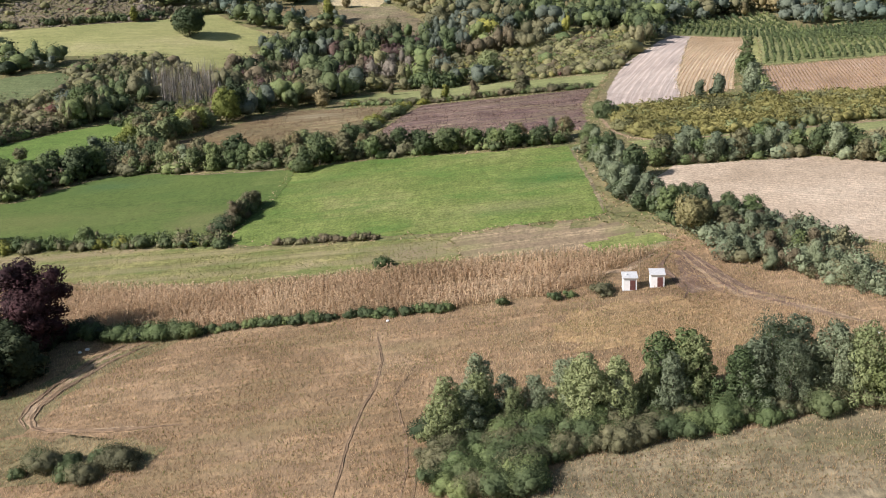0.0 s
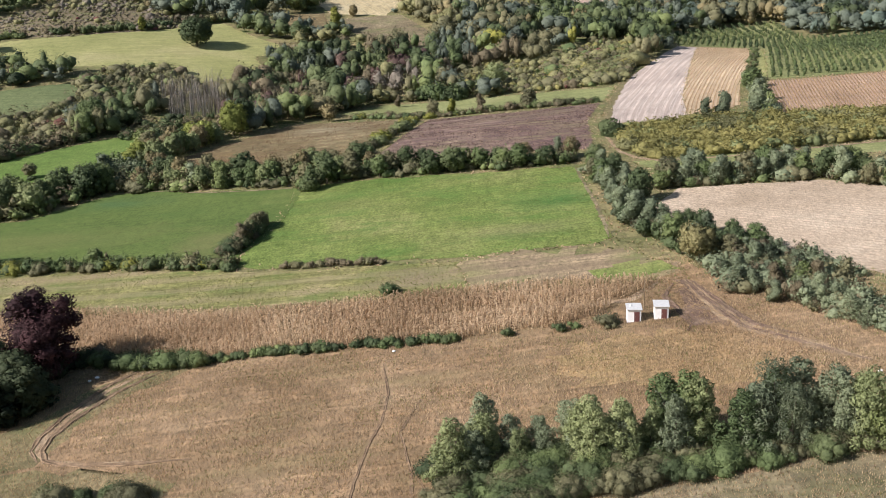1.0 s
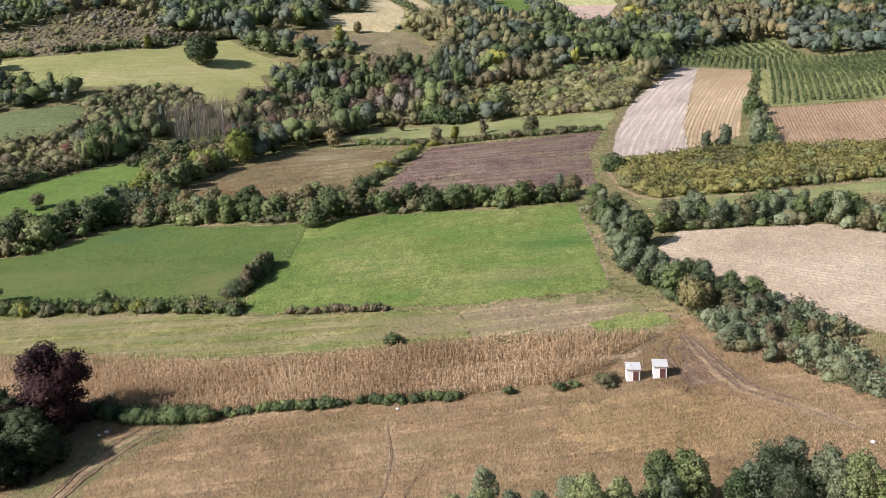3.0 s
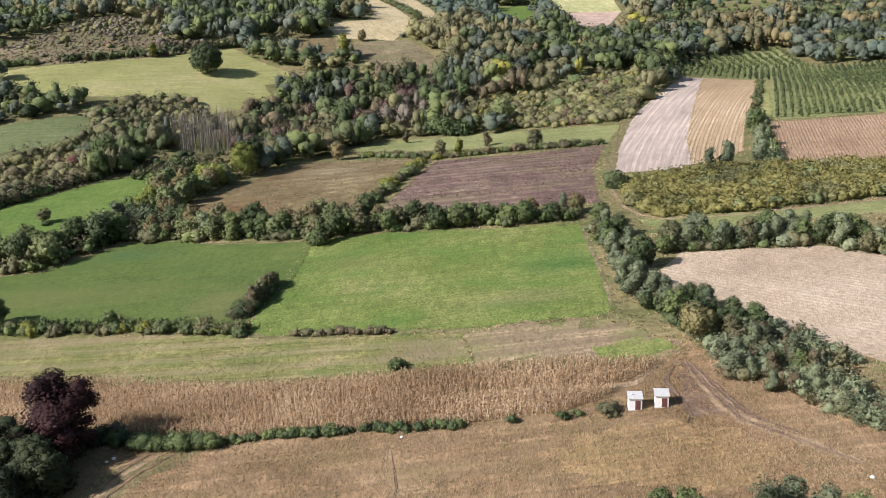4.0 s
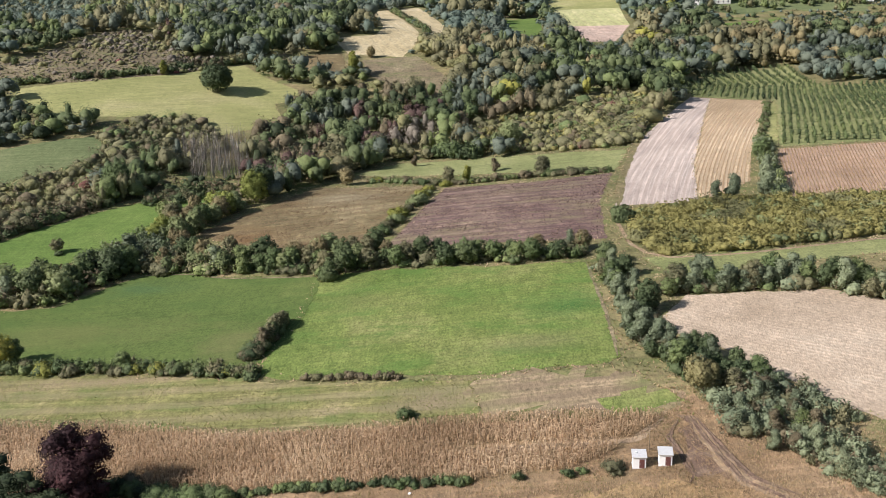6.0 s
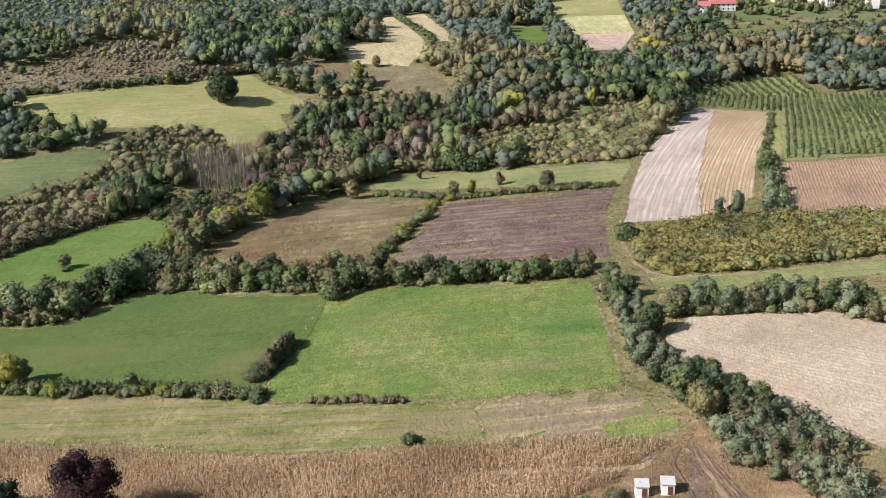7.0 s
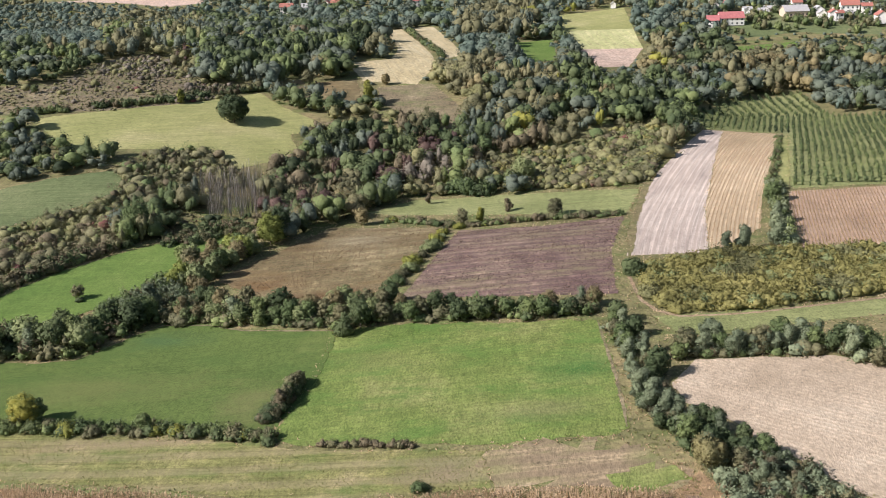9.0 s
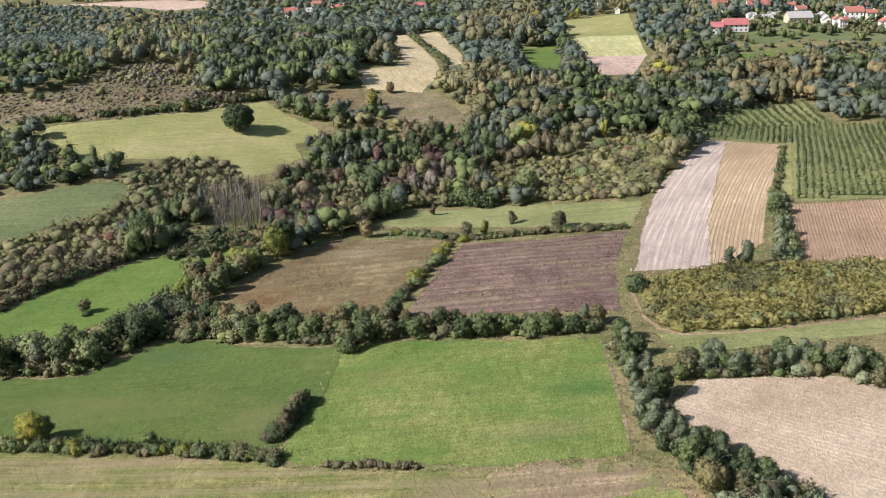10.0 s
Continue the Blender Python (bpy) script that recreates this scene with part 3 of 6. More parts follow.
class Stuff:
    """Growth past counting, joined into one mesh with a few leaf materials."""

    def __init__(self, name, mats, label, category):
        self.name, self.mats, self.label, self.category = name, mats, label, category
        self.v, self.f, self.m, self.n, self.lib, self.size = [], [], [], [], {}, 0

    def form(self, form, h, count, size, variant, cores=5):
        key = (form, h, count, variant)
        if key not in self.lib:
            rng = np.random.default_rng(len(self.lib) + 5)
            self.lib[key] = leaf_cloud(rng, crown_blobs(rng, form, h), count, size, cores, 0.5, 1 if cores > 3 else 0, 0.80)
        return self.lib[key]

    def add(self, x, y, z, shape, k, kz, mat, rng):
        a = rng.uniform(0, 6.28)
        c, s = math.cos(a), math.sin(a)
        p, f, d = shape
        v, q = np.empty_like(p), np.empty_like(d)
        q[:, 0], q[:, 1], q[:, 2] = d[:, 0] * c - d[:, 1] * s, d[:, 0] * s + d[:, 1] * c, d[:, 2]
        self.n.append(q)
        v[:, 0], v[:, 1], v[:, 2] = (p[:, 0] * c - p[:, 1] * s) * k + x, (p[:, 0] * s + p[:, 1] * c) * k + y, p[:, 2] * kz + z
        self.v.append(v)
        self.f.append(f + self.size)
        self.size += len(v)
        self.m.append(np.full(len(f), mat, np.int32))

    def done(self):
        me = mesh_from(self.name, np.vstack(self.v), np.vstack(self.f), self.mats, True, np.vstack(self.n))
        me.polygons.foreach_set("material_index", np.concatenate(self.m))
        return tagged(new(self.name, me), label=self.label, category=self.category, kind="stuff")


# ---------------------------------------------------------------- ground
gx = np.concatenate([[-4200, -3000, -2000, -1300, -950, -720], np.arange(-552, 553, STEP), [720, 900, 1300, 2000, 3000, 4200]])
gy = np.concatenate([[-1500, -700, -300], np.arange(-120, 1381, STEP), [1440, 1500, 1600, 1800, 2300, 3000, 4200]])
mx, my = np.meshgrid(gx, gy)
gv = np.stack([mx, my, height(mx, my)], -1).reshape(-1, 3)
w = len(gx)
gi = (np.arange(len(gy) - 1)[:, None] * w + np.arange(w - 1)[None]).ravel()
ground = new("ground", mesh_from("ground", gv, np.stack([gi, gi + 1, gi + w + 1, gi + w], 1), VERGE, True))
tagged(ground, "rolling land of rough olive-tan grass", "ground", kind="structure")

OUT = {}


def lay(name, outline, material, label, lift=0.08, wobble=0.5):
    OUT.setdefault(name, []).append(outline)
    return field(name, outline, material, label, lift=lift, wobble=wobble, seed=len(OUT))


lay("dry_grass_field", [(-135, 40), (140, 40), (140, 130), (72, 148), (49, 178), (45, 196), (36, 188), (-48, 196), (-125, 212)], DRY, "tan field of dry uncut grass", lift=0.04)
lay("dry_grass_field", [(7.5, 104), (12.5, 111.5), (18, 113), (23.5, 114), (30, 113.5), (40, 115.5), (46, 117), (57, 116.5), (44, 88), (7, 95)], PALE_DRY, "pale dry grass below the thicket", lift=0.08)
lay("dry_grass_field", [(14, 157), (20, 162), (27, 164.5), (36.5, 162.5), (46, 158), (50, 150), (45, 142.5), (39.5, 140), (32, 140.5), (22, 144), (15, 150)], GOLDEN, "golden patch of tall dry grass", lift=0.09, wobble=3.0)
lay("grass_patch", [(-75, 149.5), (-68, 154), (-65, 162.5), (-60, 167), (-51, 170.5), (-46.5, 169.5), (-56.5, 159), (-61.5, 149.5), (-62.5, 141), (-63, 137), (-68.5, 135)], GREEN_DRY, "greenish dry grass at the field corner", lift=0.08, wobble=1.2)
lay("grass_patch", [(-63, 122.5), (-55.5, 122), (-49, 121), (-41.5, 122), (-39, 128), (-48, 132), (-60.5, 135), (-68.5, 135)], GREEN_DRY, "greenish dry grass round the bushes", lift=0.12, wobble=1.5)
lay("meadow", [(-176.5, 275), (-132, 273.5), (-117.5, 275), (-112.5, 280), (-105.5, 290.5), (-99, 298), (-84, 296), (-72, 289.5), (-43.5, 283), (-45, 257.5), (-50.5, 229.5), (-53.5, 228.5), (-80, 233.5), (-111.5, 239), (-159.5, 243.5)], MEADOW_A, "smooth dark green meadow below a hedgerow", wobble=0.8)
lay("meadow", [(-43.5, 283), (-27, 284), (-2, 280), (32, 276), (33, 261.5), (33, 236.5), (33, 216.5), (30, 213.5), (12.5, 214), (2, 213), (-16.5, 217), (-40.5, 219), (-49.5, 223), (-50.5, 229.5), (-45, 257.5)], MEADOW_B, "bright green uneven meadow with lush patches", lift=0.1, wobble=1.0)
lay("meadow", [(-170, 312), (-163, 321), (-152, 342), (-138, 359), (-121, 375), (-95, 384), (-107, 346), (-120, 317), (-136, 301), (-160.5, 291.5)], MEADOW_C, "narrow bright green meadow between woods")
lay("fallow_field", [(-59, 393), (-12, 384), (-23, 344), (-29, 317), (-39, 305), (-69, 311), (-92, 334), (-78, 355)], BROWN, "brown fallow field of withered weeds")
lay("fallow_field", [(-9, 377), (21, 374), (53, 381), (43, 336), (40, 295), (6.5, 298), (-26, 303), (-19, 331)], PURPLE, "purple-brown fallow field of dead weeds")
lay("meadow", [(-47, 416), (-30, 435), (9, 435), (45, 429), (65, 424), (54, 383), (30, 392), (-14, 407), (-38, 411)], MEADOW_E, "pale green mown strip below the wood")
lay("tilled_field", [(110, 520), (120, 520), (102, 455), (85, 389), (74, 330), (47, 329), (55, 370), (67, 429), (90, 477)], PLOUGH, "pale tilled field with curving furrows", wobble=0.3)
lay("stubble_field", [(120, 520), (147, 516), (125, 449), (109, 400), (98, 358), (86, 342), (74, 330), (85, 389), (102, 455)], STUBBLE, "straw-coloured maize stubble in rows", lift=0.1, wobble=0.4)
lay("grass_lane", [(147, 516), (151, 516), (122, 408), (119, 413), (127, 448)], MEADOW_D, "narrow green grass lane beside the orchard")
lay("orchard_grass", [(110, 552), (142, 600), (186, 621), (190, 569), (214, 562), (252, 549), (189, 403), (122, 408), (151, 516), (112, 523)], MEADOW_E, "green grass between orchard rows")
lay("dry_field", [(121, 404), (163, 402), (187, 399), (157, 328), (131, 331), (101, 328), (107, 357)], REDDISH, "reddish dry field below the orchard")
lay("plantation_grass", [(52, 318), (80, 330), (131, 331), (158, 331), (141, 291), (116.5, 290.5), (78, 280), (54, 278), (47.5, 292)], MEADOW_D, "yellow-green grass under a shrub plantation")
lay("grass_lane", [(47.5, 277), (78, 278.5), (114.5, 286), (140.5, 290), (131, 267.5), (110, 273.5), (82.5, 267), (53, 264)], MEADOW_E, "green grass lane along the plantation", lift=0.09)
lay("stubble_field", [(46, 236.5), (54, 248.5), (88.5, 247), (95.5, 241.5), (103, 234.5), (111.5, 223), (87.5, 167), (71.5, 185.5), (63, 202), (54.5, 218.5), (47, 226.5)], TAN, "pale tan maize stubble field")
lay("meadow", [(-230, 517), (-194, 530), (-154, 550), (-123, 575), (-107, 555), (-76, 528), (-97, 517), (-88, 493), (-113, 466), (-129, 485), (-174, 478), (-192, 475)], MEADOW_D, "yellow-green mown meadow with one lone tree")
lay("meadow", [(-227, 421), (-190, 442), (-165, 453), (-152, 433), (-167, 411), (-191, 385), (-204, 375)], MEADOW_F, "pale green meadow at the wood's foot")
lay("grass_strip", [(-163, 240.5), (-122.5, 236), (-69.5, 226), (-48.5, 219.5), (-36, 216), (-15.5, 213), (0.5, 210.5), (1.5, 195.5), (-9, 195.5), (-26, 195), (-50, 198), (-79.5, 207), (-112, 212), (-147.5, 213.5)], STRIP, "grass strip mottled green and straw")
lay("grass_strip", [(0.5, 210.5), (9, 212), (21.5, 212.5), (32, 210), (40.5, 197.5), (42, 192), (30.5, 191.5), (8.5, 195), (1.5, 195.5)], BROWN_STRIP, "brown mown strip of dry grass", lift=0.1, wobble=4.0)
lay("grass_patch", [(25.5, 197), (33, 199.5), (41, 198.5), (42, 193), (36, 191.5), (27.5, 193)], MEADOW_B, "lush green patch beside the track", lift=0.14, wobble=3.2)
lay("straw_field", [(-74, 815), (-62, 825), (-33, 682), (-27, 641), (-37, 596), (-69, 605), (-83, 646), (-57, 660), (-55, 697)], YELLOW, "pale yellow straw field among woods")
lay("straw_field", [(-55, 831), (-38, 837), (-24, 757), (-11, 675), (-25, 662)], YELLOW, "narrow pale yellow field among woods")
lay("meadow", [(23, 736), (50, 750), (48, 667), (26, 650)], MEADOW_C, "small green clearing in the woods")
lay("straw_field", [(60, 785), (111, 783), (109, 719), (64, 711)], PALE_CROP, "pale yellow-green field near the village")
lay("bare_field", [(65, 711), (109, 719), (92, 661), (64, 646)], PINK, "pinkish bare field at the wood's edge")
lay("rough_grass", [(59, 857), (115, 869), (111, 783), (60, 785)], MEADOW_D, "rough grass with scattered bushes")
lay("clearing", [(-96, 600), (-73, 608), (-65, 569), (-86, 568)], BROWN, "olive-brown clearing on the wooded slope")
lay("clearing", [(-115, 592), (-105, 604), (-89, 571), (-102, 561)], SCRUB, "brown clearing on the wooded slope")
lay("clearing", [(-60, 592), (-29, 598), (-10, 551), (-13, 526), (-32, 540), (-53, 562)], SCRUB, "brown grassy clearing on the wooded slope")
lay("bare_field", [(-494, 1150), (-388, 1100), (-279, 1050), (-257, 1014), (-300, 1002)], PINK, "distant pale fields on the ridge")
lay("village_grass", [(160, 778), (191, 828), (243, 829), (300, 813), (274, 737), (222, 752), (184, 742)], MEADOW_F, "village lawns and gardens")
lay("meadow", [(164, 718), (215, 729), (210, 710), (162, 695)], MEADOW_C, "green meadow below the village")
lay("scrub_grass", [(-285, 561), (-238, 569), (-226, 610), (-200, 646), (-175, 606), (-153, 583), (-121, 585), (-154, 550), (-194, 530), (-250, 523), (-268, 523)], SCRUB, "brown scrubby hillside")
lay("mud", [(40.5, 187), (43.5, 186.5), (43, 177.5), (45, 167), (44.5, 162), (39, 164), (39.5, 173.5)], MUD, "churned wet mud with wheel ruts", lift=0.12, wobble=1.8)

FIELDS = [p for n, ps in OUT.items() if n not in ("scrub_grass", "village_grass", "plantation_grass", "mud", "dry_grass_field", "grass_patch") for p in ps]

# ---------------------------------------------------------------- woods
WOODS = [[(-139, 364), (-143, 404), (-128, 426), (-106, 445), (-99, 461), (-83, 494), (-76, 525), (-48, 548), (-9, 515), (26, 481), (24, 448), (45, 430), (9, 438), (-30, 437), (-47, 416), (-59, 397), (-76, 368), (-92, 382), (-122, 377)], [(-270, 513), (-228, 512), (-191, 471), (-172, 472), (-169, 455), (-192, 445), (-228, 425)], [(66, 524), (80, 496), (88, 480), (107, 520), (108, 534), (90, 540)],
         [(-580, 518), (-250, 523), (-193, 530), (-155, 550), (-122, 575), (-107, 557), (-72, 529), (-94, 516), (-84, 492), (-48, 474), (24, 474),
          (55, 512), (77, 529), (108, 526), (110, 555), (142, 602), (186, 623), (194, 576), (252, 562), (580, 562), (680, 1300), (-680, 1300)]]
BUSHY = [[(-7, 473), (2, 487), (24, 493), (37, 488), (55, 507), (76, 522), (96, 521), (71, 432), (45, 432), (11, 441), (0, 459)], [(-200, 375), (-177, 394), (-157, 418), (-163, 453), (-151, 483), (-128, 486), (-112, 465), (-106, 445), (-128, 426), (-143, 404), (-139, 364), (-151, 345), (-164, 323), (-171, 314)], [(40, 433), (64, 432), (87, 478), (80, 500), (66, 524), (77, 524)]]
HILL_SCRUB = [(-285, 561), (-238, 569), (-226, 610), (-200, 646), (-175, 606), (-153, 583), (-121, 585), (-154, 550), (-194, 530), (-250, 523), (-268, 523)]
VILLAGE = [(160, 778), (191, 828), (243, 829), (300, 813), (274, 737), (222, 752), (184, 742)]
PALE_GROVE = [(-125, 443), (-100, 457), (-89, 411), (-109, 398)]
FAR_OPEN = [o for o in FIELDS if min(p[1] for p in o) > 570 and o is not OUT["meadow"][-1]] + [VILLAGE]
rng = random.Random(4)
woods = Stuff("woodland", [L_GREEN, L_DARK, L_LOCUST, L_OLIVE, L_GOLD, L_BROWN, L_RUSSET, L_CRIMSON, L_YELLOW, L_FAR, L_GREY, L_SCRUB, L_HAZE_BLUE, L_DEEP], "mixed autumn woodland, dark green with olive and russet crowns", "woodland")
scrub = Stuff("scrub", [L_SCRUB, L_GREEN, L_BROWN, L_YELLOW, L_CRIMSON, L_PLANT, L_GREY, L_OLIVE], "dense olive and brown young scrub on slopes", "scrub")
MIX_NEAR = [9, 1, 1, 9, 1, 9, 3, 0, 1, 3, 5]
# far trees lean on the leaf kinds with haze in their colour
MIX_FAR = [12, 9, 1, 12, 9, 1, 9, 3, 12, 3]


# stands of alike trees: bearing from the eye from and to, depth from and to, leaf kinds, crown, height from and to
STANDS = [
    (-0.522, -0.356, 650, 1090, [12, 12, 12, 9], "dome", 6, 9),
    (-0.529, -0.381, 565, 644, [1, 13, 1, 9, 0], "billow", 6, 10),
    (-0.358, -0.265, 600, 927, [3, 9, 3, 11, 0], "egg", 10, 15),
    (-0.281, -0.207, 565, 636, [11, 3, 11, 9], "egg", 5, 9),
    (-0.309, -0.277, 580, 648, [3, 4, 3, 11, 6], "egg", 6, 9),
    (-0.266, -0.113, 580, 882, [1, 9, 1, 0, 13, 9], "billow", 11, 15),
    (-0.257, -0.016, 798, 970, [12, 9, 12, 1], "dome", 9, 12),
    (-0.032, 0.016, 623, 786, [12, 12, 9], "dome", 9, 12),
    (-0.047, 0.004, 538, 640, [3, 4, 3, 3, 11], "billow", 11, 15),
    (-0.021, 0.048, 752, 922, [3, 3, 3, 9], "billow", 14, 18),
    (0.004, 0.113, 532, 607, [3, 4, 9, 1, 3, 9], "billow", 10, 14),
    (0.07, 0.215, 501, 636, [1, 9, 13, 0, 1], "billow", 10, 14)]
STANDS += [
    (0.067, 0.111, 489, 524, [3, 9, 0, 3, 6, 8, 7], "dome", 7, 10),
    (0.149, 0.181, 628, 734, [3, 4, 3], "billow", 11, 15),
    (0.181, 0.227, 664, 744, [1, 13, 9], "billow", 10, 14),
    (0.229, 0.315, 582, 716, [3, 3, 9, 4, 3], "billow", 10, 15),
    (0.313, 0.402, 598, 740, [1, 9, 13, 9, 4], "billow", 10, 14),
    (-0.205, -0.078, 509, 552, [3, 11, 0, 5], "egg", 4, 8),
    (-0.145, -0.014, 466, 518, [1, 13, 9, 1, 6], "billow", 8, 13),
    (-0.22, -0.136, 412, 478, [6, 5, 1, 13, 3, 5], "dome", 8, 12),
    (-0.097, -0.067, 440, 508, [6, 5, 13, 1], "dome", 8, 12),
    (-0.149, -0.116, 395, 458, [3, 4, 3], "billow", 7, 10),
    (-0.079, -0.014, 424, 486, [10, 11, 3, 0], "egg", 7, 11),
    (-0.544, -0.4, 430, 506, [9, 1, 9, 0, 13], "dome", 6, 9),
    (-0.321, -0.208, 358, 408, [13, 1, 5, 3], "grove", 2.5, 4.5)]


def stand_at(x, y):
    """The stand that a tree belongs to; the borders wander."""
    a = x / y + 0.022 * noise.noise(Vector((x * 0.04, y * 0.04, 9)))
    b = y * (1 + 0.03 * noise.noise(Vector((x * 0.03, y * 0.03, 17))))
    for one in reversed(STANDS):
        if one[0] < a < one[1] and one[2] < b < one[3]:
            return one
    return None


def scatter(spacing, x0, x1, y0, y1):
    pts = []
    y = y0
    while y < y1:
        x = x0
        while x < x1:
            pts.append((x + rng.uniform(-0.42, 0.42) * spacing, y + rng.uniform(-0.42, 0.42) * spacing))
            x += spacing
        y += spacing
    return np.array(pts)


for y0, y1, spacing, count, size, cores in ((342, 432, 6.2, 380, 0.54, 6), (432, 528, 7.0, 230, 0.68, 6), (528, 672, 8.2, 160, 0.84, 6), (672, 864, 9.0, 70, 1.15, 5), (864, 1140, 11.5, 34, 1.6, 3)):
    p = scatter(spacing, -0.52 * y1 - 10, 0.46 * y1 + 15, y0, y1)
    x, y = p[:, 0], p[:, 1]
    keep = np.zeros(len(p), bool)
    for o in WOODS:
        keep |= inside(o, x, y)
    keep &= (x > -0.52 * y - 10) & (x < 0.46 * y + 15)
    for o in FIELDS:
        keep &= ~inside(o, x, y) & (edge_gap(o, x, y) > 1.8)
    for o in BUSHY + [HILL_SCRUB, VILLAGE, PALE_GROVE]:
        keep &= ~inside(o, x, y)
    cap = np.full(len(p), 20.0)
    for o in FAR_OPEN:
        for gap in (8, 16, 24, 32, 40, 50, 60):
            cap = np.where(inside(o, x, y + gap), np.minimum(cap, 1.6 + 0.115 * gap), cap)
    for (px, py), pz, most in zip(p[keep], height(x[keep], y[keep]), cap[keep]):
        one = stand_at(px, py)
        if one:
            kinds = one[4]
            at = (noise.noise(Vector((px * 0.035, py * 0.035, 21))) * 1.3 + 0.5 + rng.uniform(-0.28, 0.28)) * len(kinds)
            mat = kinds[min(len(kinds) - 1, max(0, int(at)))]
            form, h = rng.choice([one[5], one[5], "billow", "grove"]), rng.uniform(one[6] * 0.8, one[7] * 1.08)
        else:
            patch = noise.noise(Vector((px * 0.022, py * 0.022, 3)))
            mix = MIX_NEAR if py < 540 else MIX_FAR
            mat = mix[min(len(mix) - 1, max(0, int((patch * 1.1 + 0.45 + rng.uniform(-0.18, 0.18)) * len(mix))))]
            form, h = rng.choice(["grove", "round", "billow", "billow", "egg"]), rng.uniform(7.5, 13.5)
        if rng.random() < 0.02:
            mat = rng.choice([4, 3, 8, 5])
        h = min(h, most * rng.uniform(0.8, 1.2))
        wide = spacing / 7.6 * rng.choice([0.75, 1.0, 1.2, 1.35, 1.6]) * rng.uniform(0.9, 1.1)
        wide = min(wide, h / 10 * 1.6)
        woods.add(px, py, pz - 0.4, woods.form(form, 10.0, count, size, rng.randrange(4), cores), wide, h / 10, mat, rng)
    for o, sp, lo, hi, skip in [(BUSHY[0], 2.4, 2.6, 4.6, 0.02), (BUSHY[1], 2.5, 2.4, 4.8, 0.03), (BUSHY[2], 2.6, 3.0, 6.0, 0.02), (HILL_SCRUB, 1.7, 0.5, 1.3, 0.04)]:
        p = scatter(sp, min(a for a, b in o), max(a for a, b in o), max(y0, min(b for a, b in o)), min(y1, max(b for a, b in o)))
        if not len(p):
            continue
        p = p[inside(o, p[:, 0], p[:, 1])]
        for f in FIELDS:
            if len(p):
                p = p[~inside(f, p[:, 0], p[:, 1])]
        for px, py in p:
            thin = noise.noise(Vector((px * 0.09, py * 0.09, 12)))
            if rng.random() < skip + (0.0 if o is HILL_SCRUB else max(0.0, -thin * 0.5)):
                continue
            px, py = px + rng.uniform(-1.2, 1.2), py + rng.uniform(-1.2, 1.2)
            h = rng.uniform(lo, hi) * rng.choice([0.6, 0.85, 1.0, 1.0, 1.35]) * (1 + 0.5 * thin)
            if o is HILL_SCRUB and (py > 590 or px > -165 or rng.random() < 0.04):
                h *= rng.uniform(1.3, 2.8)
            drift = noise.noise(Vector((px * 0.06, py * 0.06, 5)))
            mat = rng.choice(([0, 7, 0, 0, 7, 5, 0, 1, 2] if px > -50 else [7, 7, 0, 7, 1, 2, 0]) if o is not HILL_SCRUB else ([6, 6, 2, 7, 0] if drift < 0.05 else [0, 6, 7, 0])) if rng.random() > 0.008 else 4
            scrub.add(px, py, float(height(px, py)) - 0.1, scrub.form("mound" if o is HILL_SCRUB else rng.choice(["brush", "mound"]), 3.0, max(30, count // 5), size * 0.5, rng.randrange(6), 1), h / 3 * rng.uniform(0.9, 1.7), h / 3, mat, rng)
woods.done()
scrub.done()

# ---------------------------------------------------------------- hedgerows
PICK = random.Random(21)


def along(line, gap, depth, jitter=0.7):
    """Places along a line, spread sideways to its left by up to depth."""
    pts = []
    for (ax, ay), (bx, by) in zip(line, line[1:]):
        d = math.hypot(bx - ax, by - ay)
        k = max(1, round(d / gap))
        for i in range(k):
            f = (i + PICK.uniform(0.1, 0.9)) / k
            s = PICK.uniform(0, depth)
            nx, ny = -(by - ay) / d, (bx - ax) / d
            pts.append((ax + (bx - ax) * f + nx * s + PICK.uniform(-jitter, jitter), ay + (by - ay) * f + ny * s + PICK.uniform(-jitter, jitter)))
    return pts


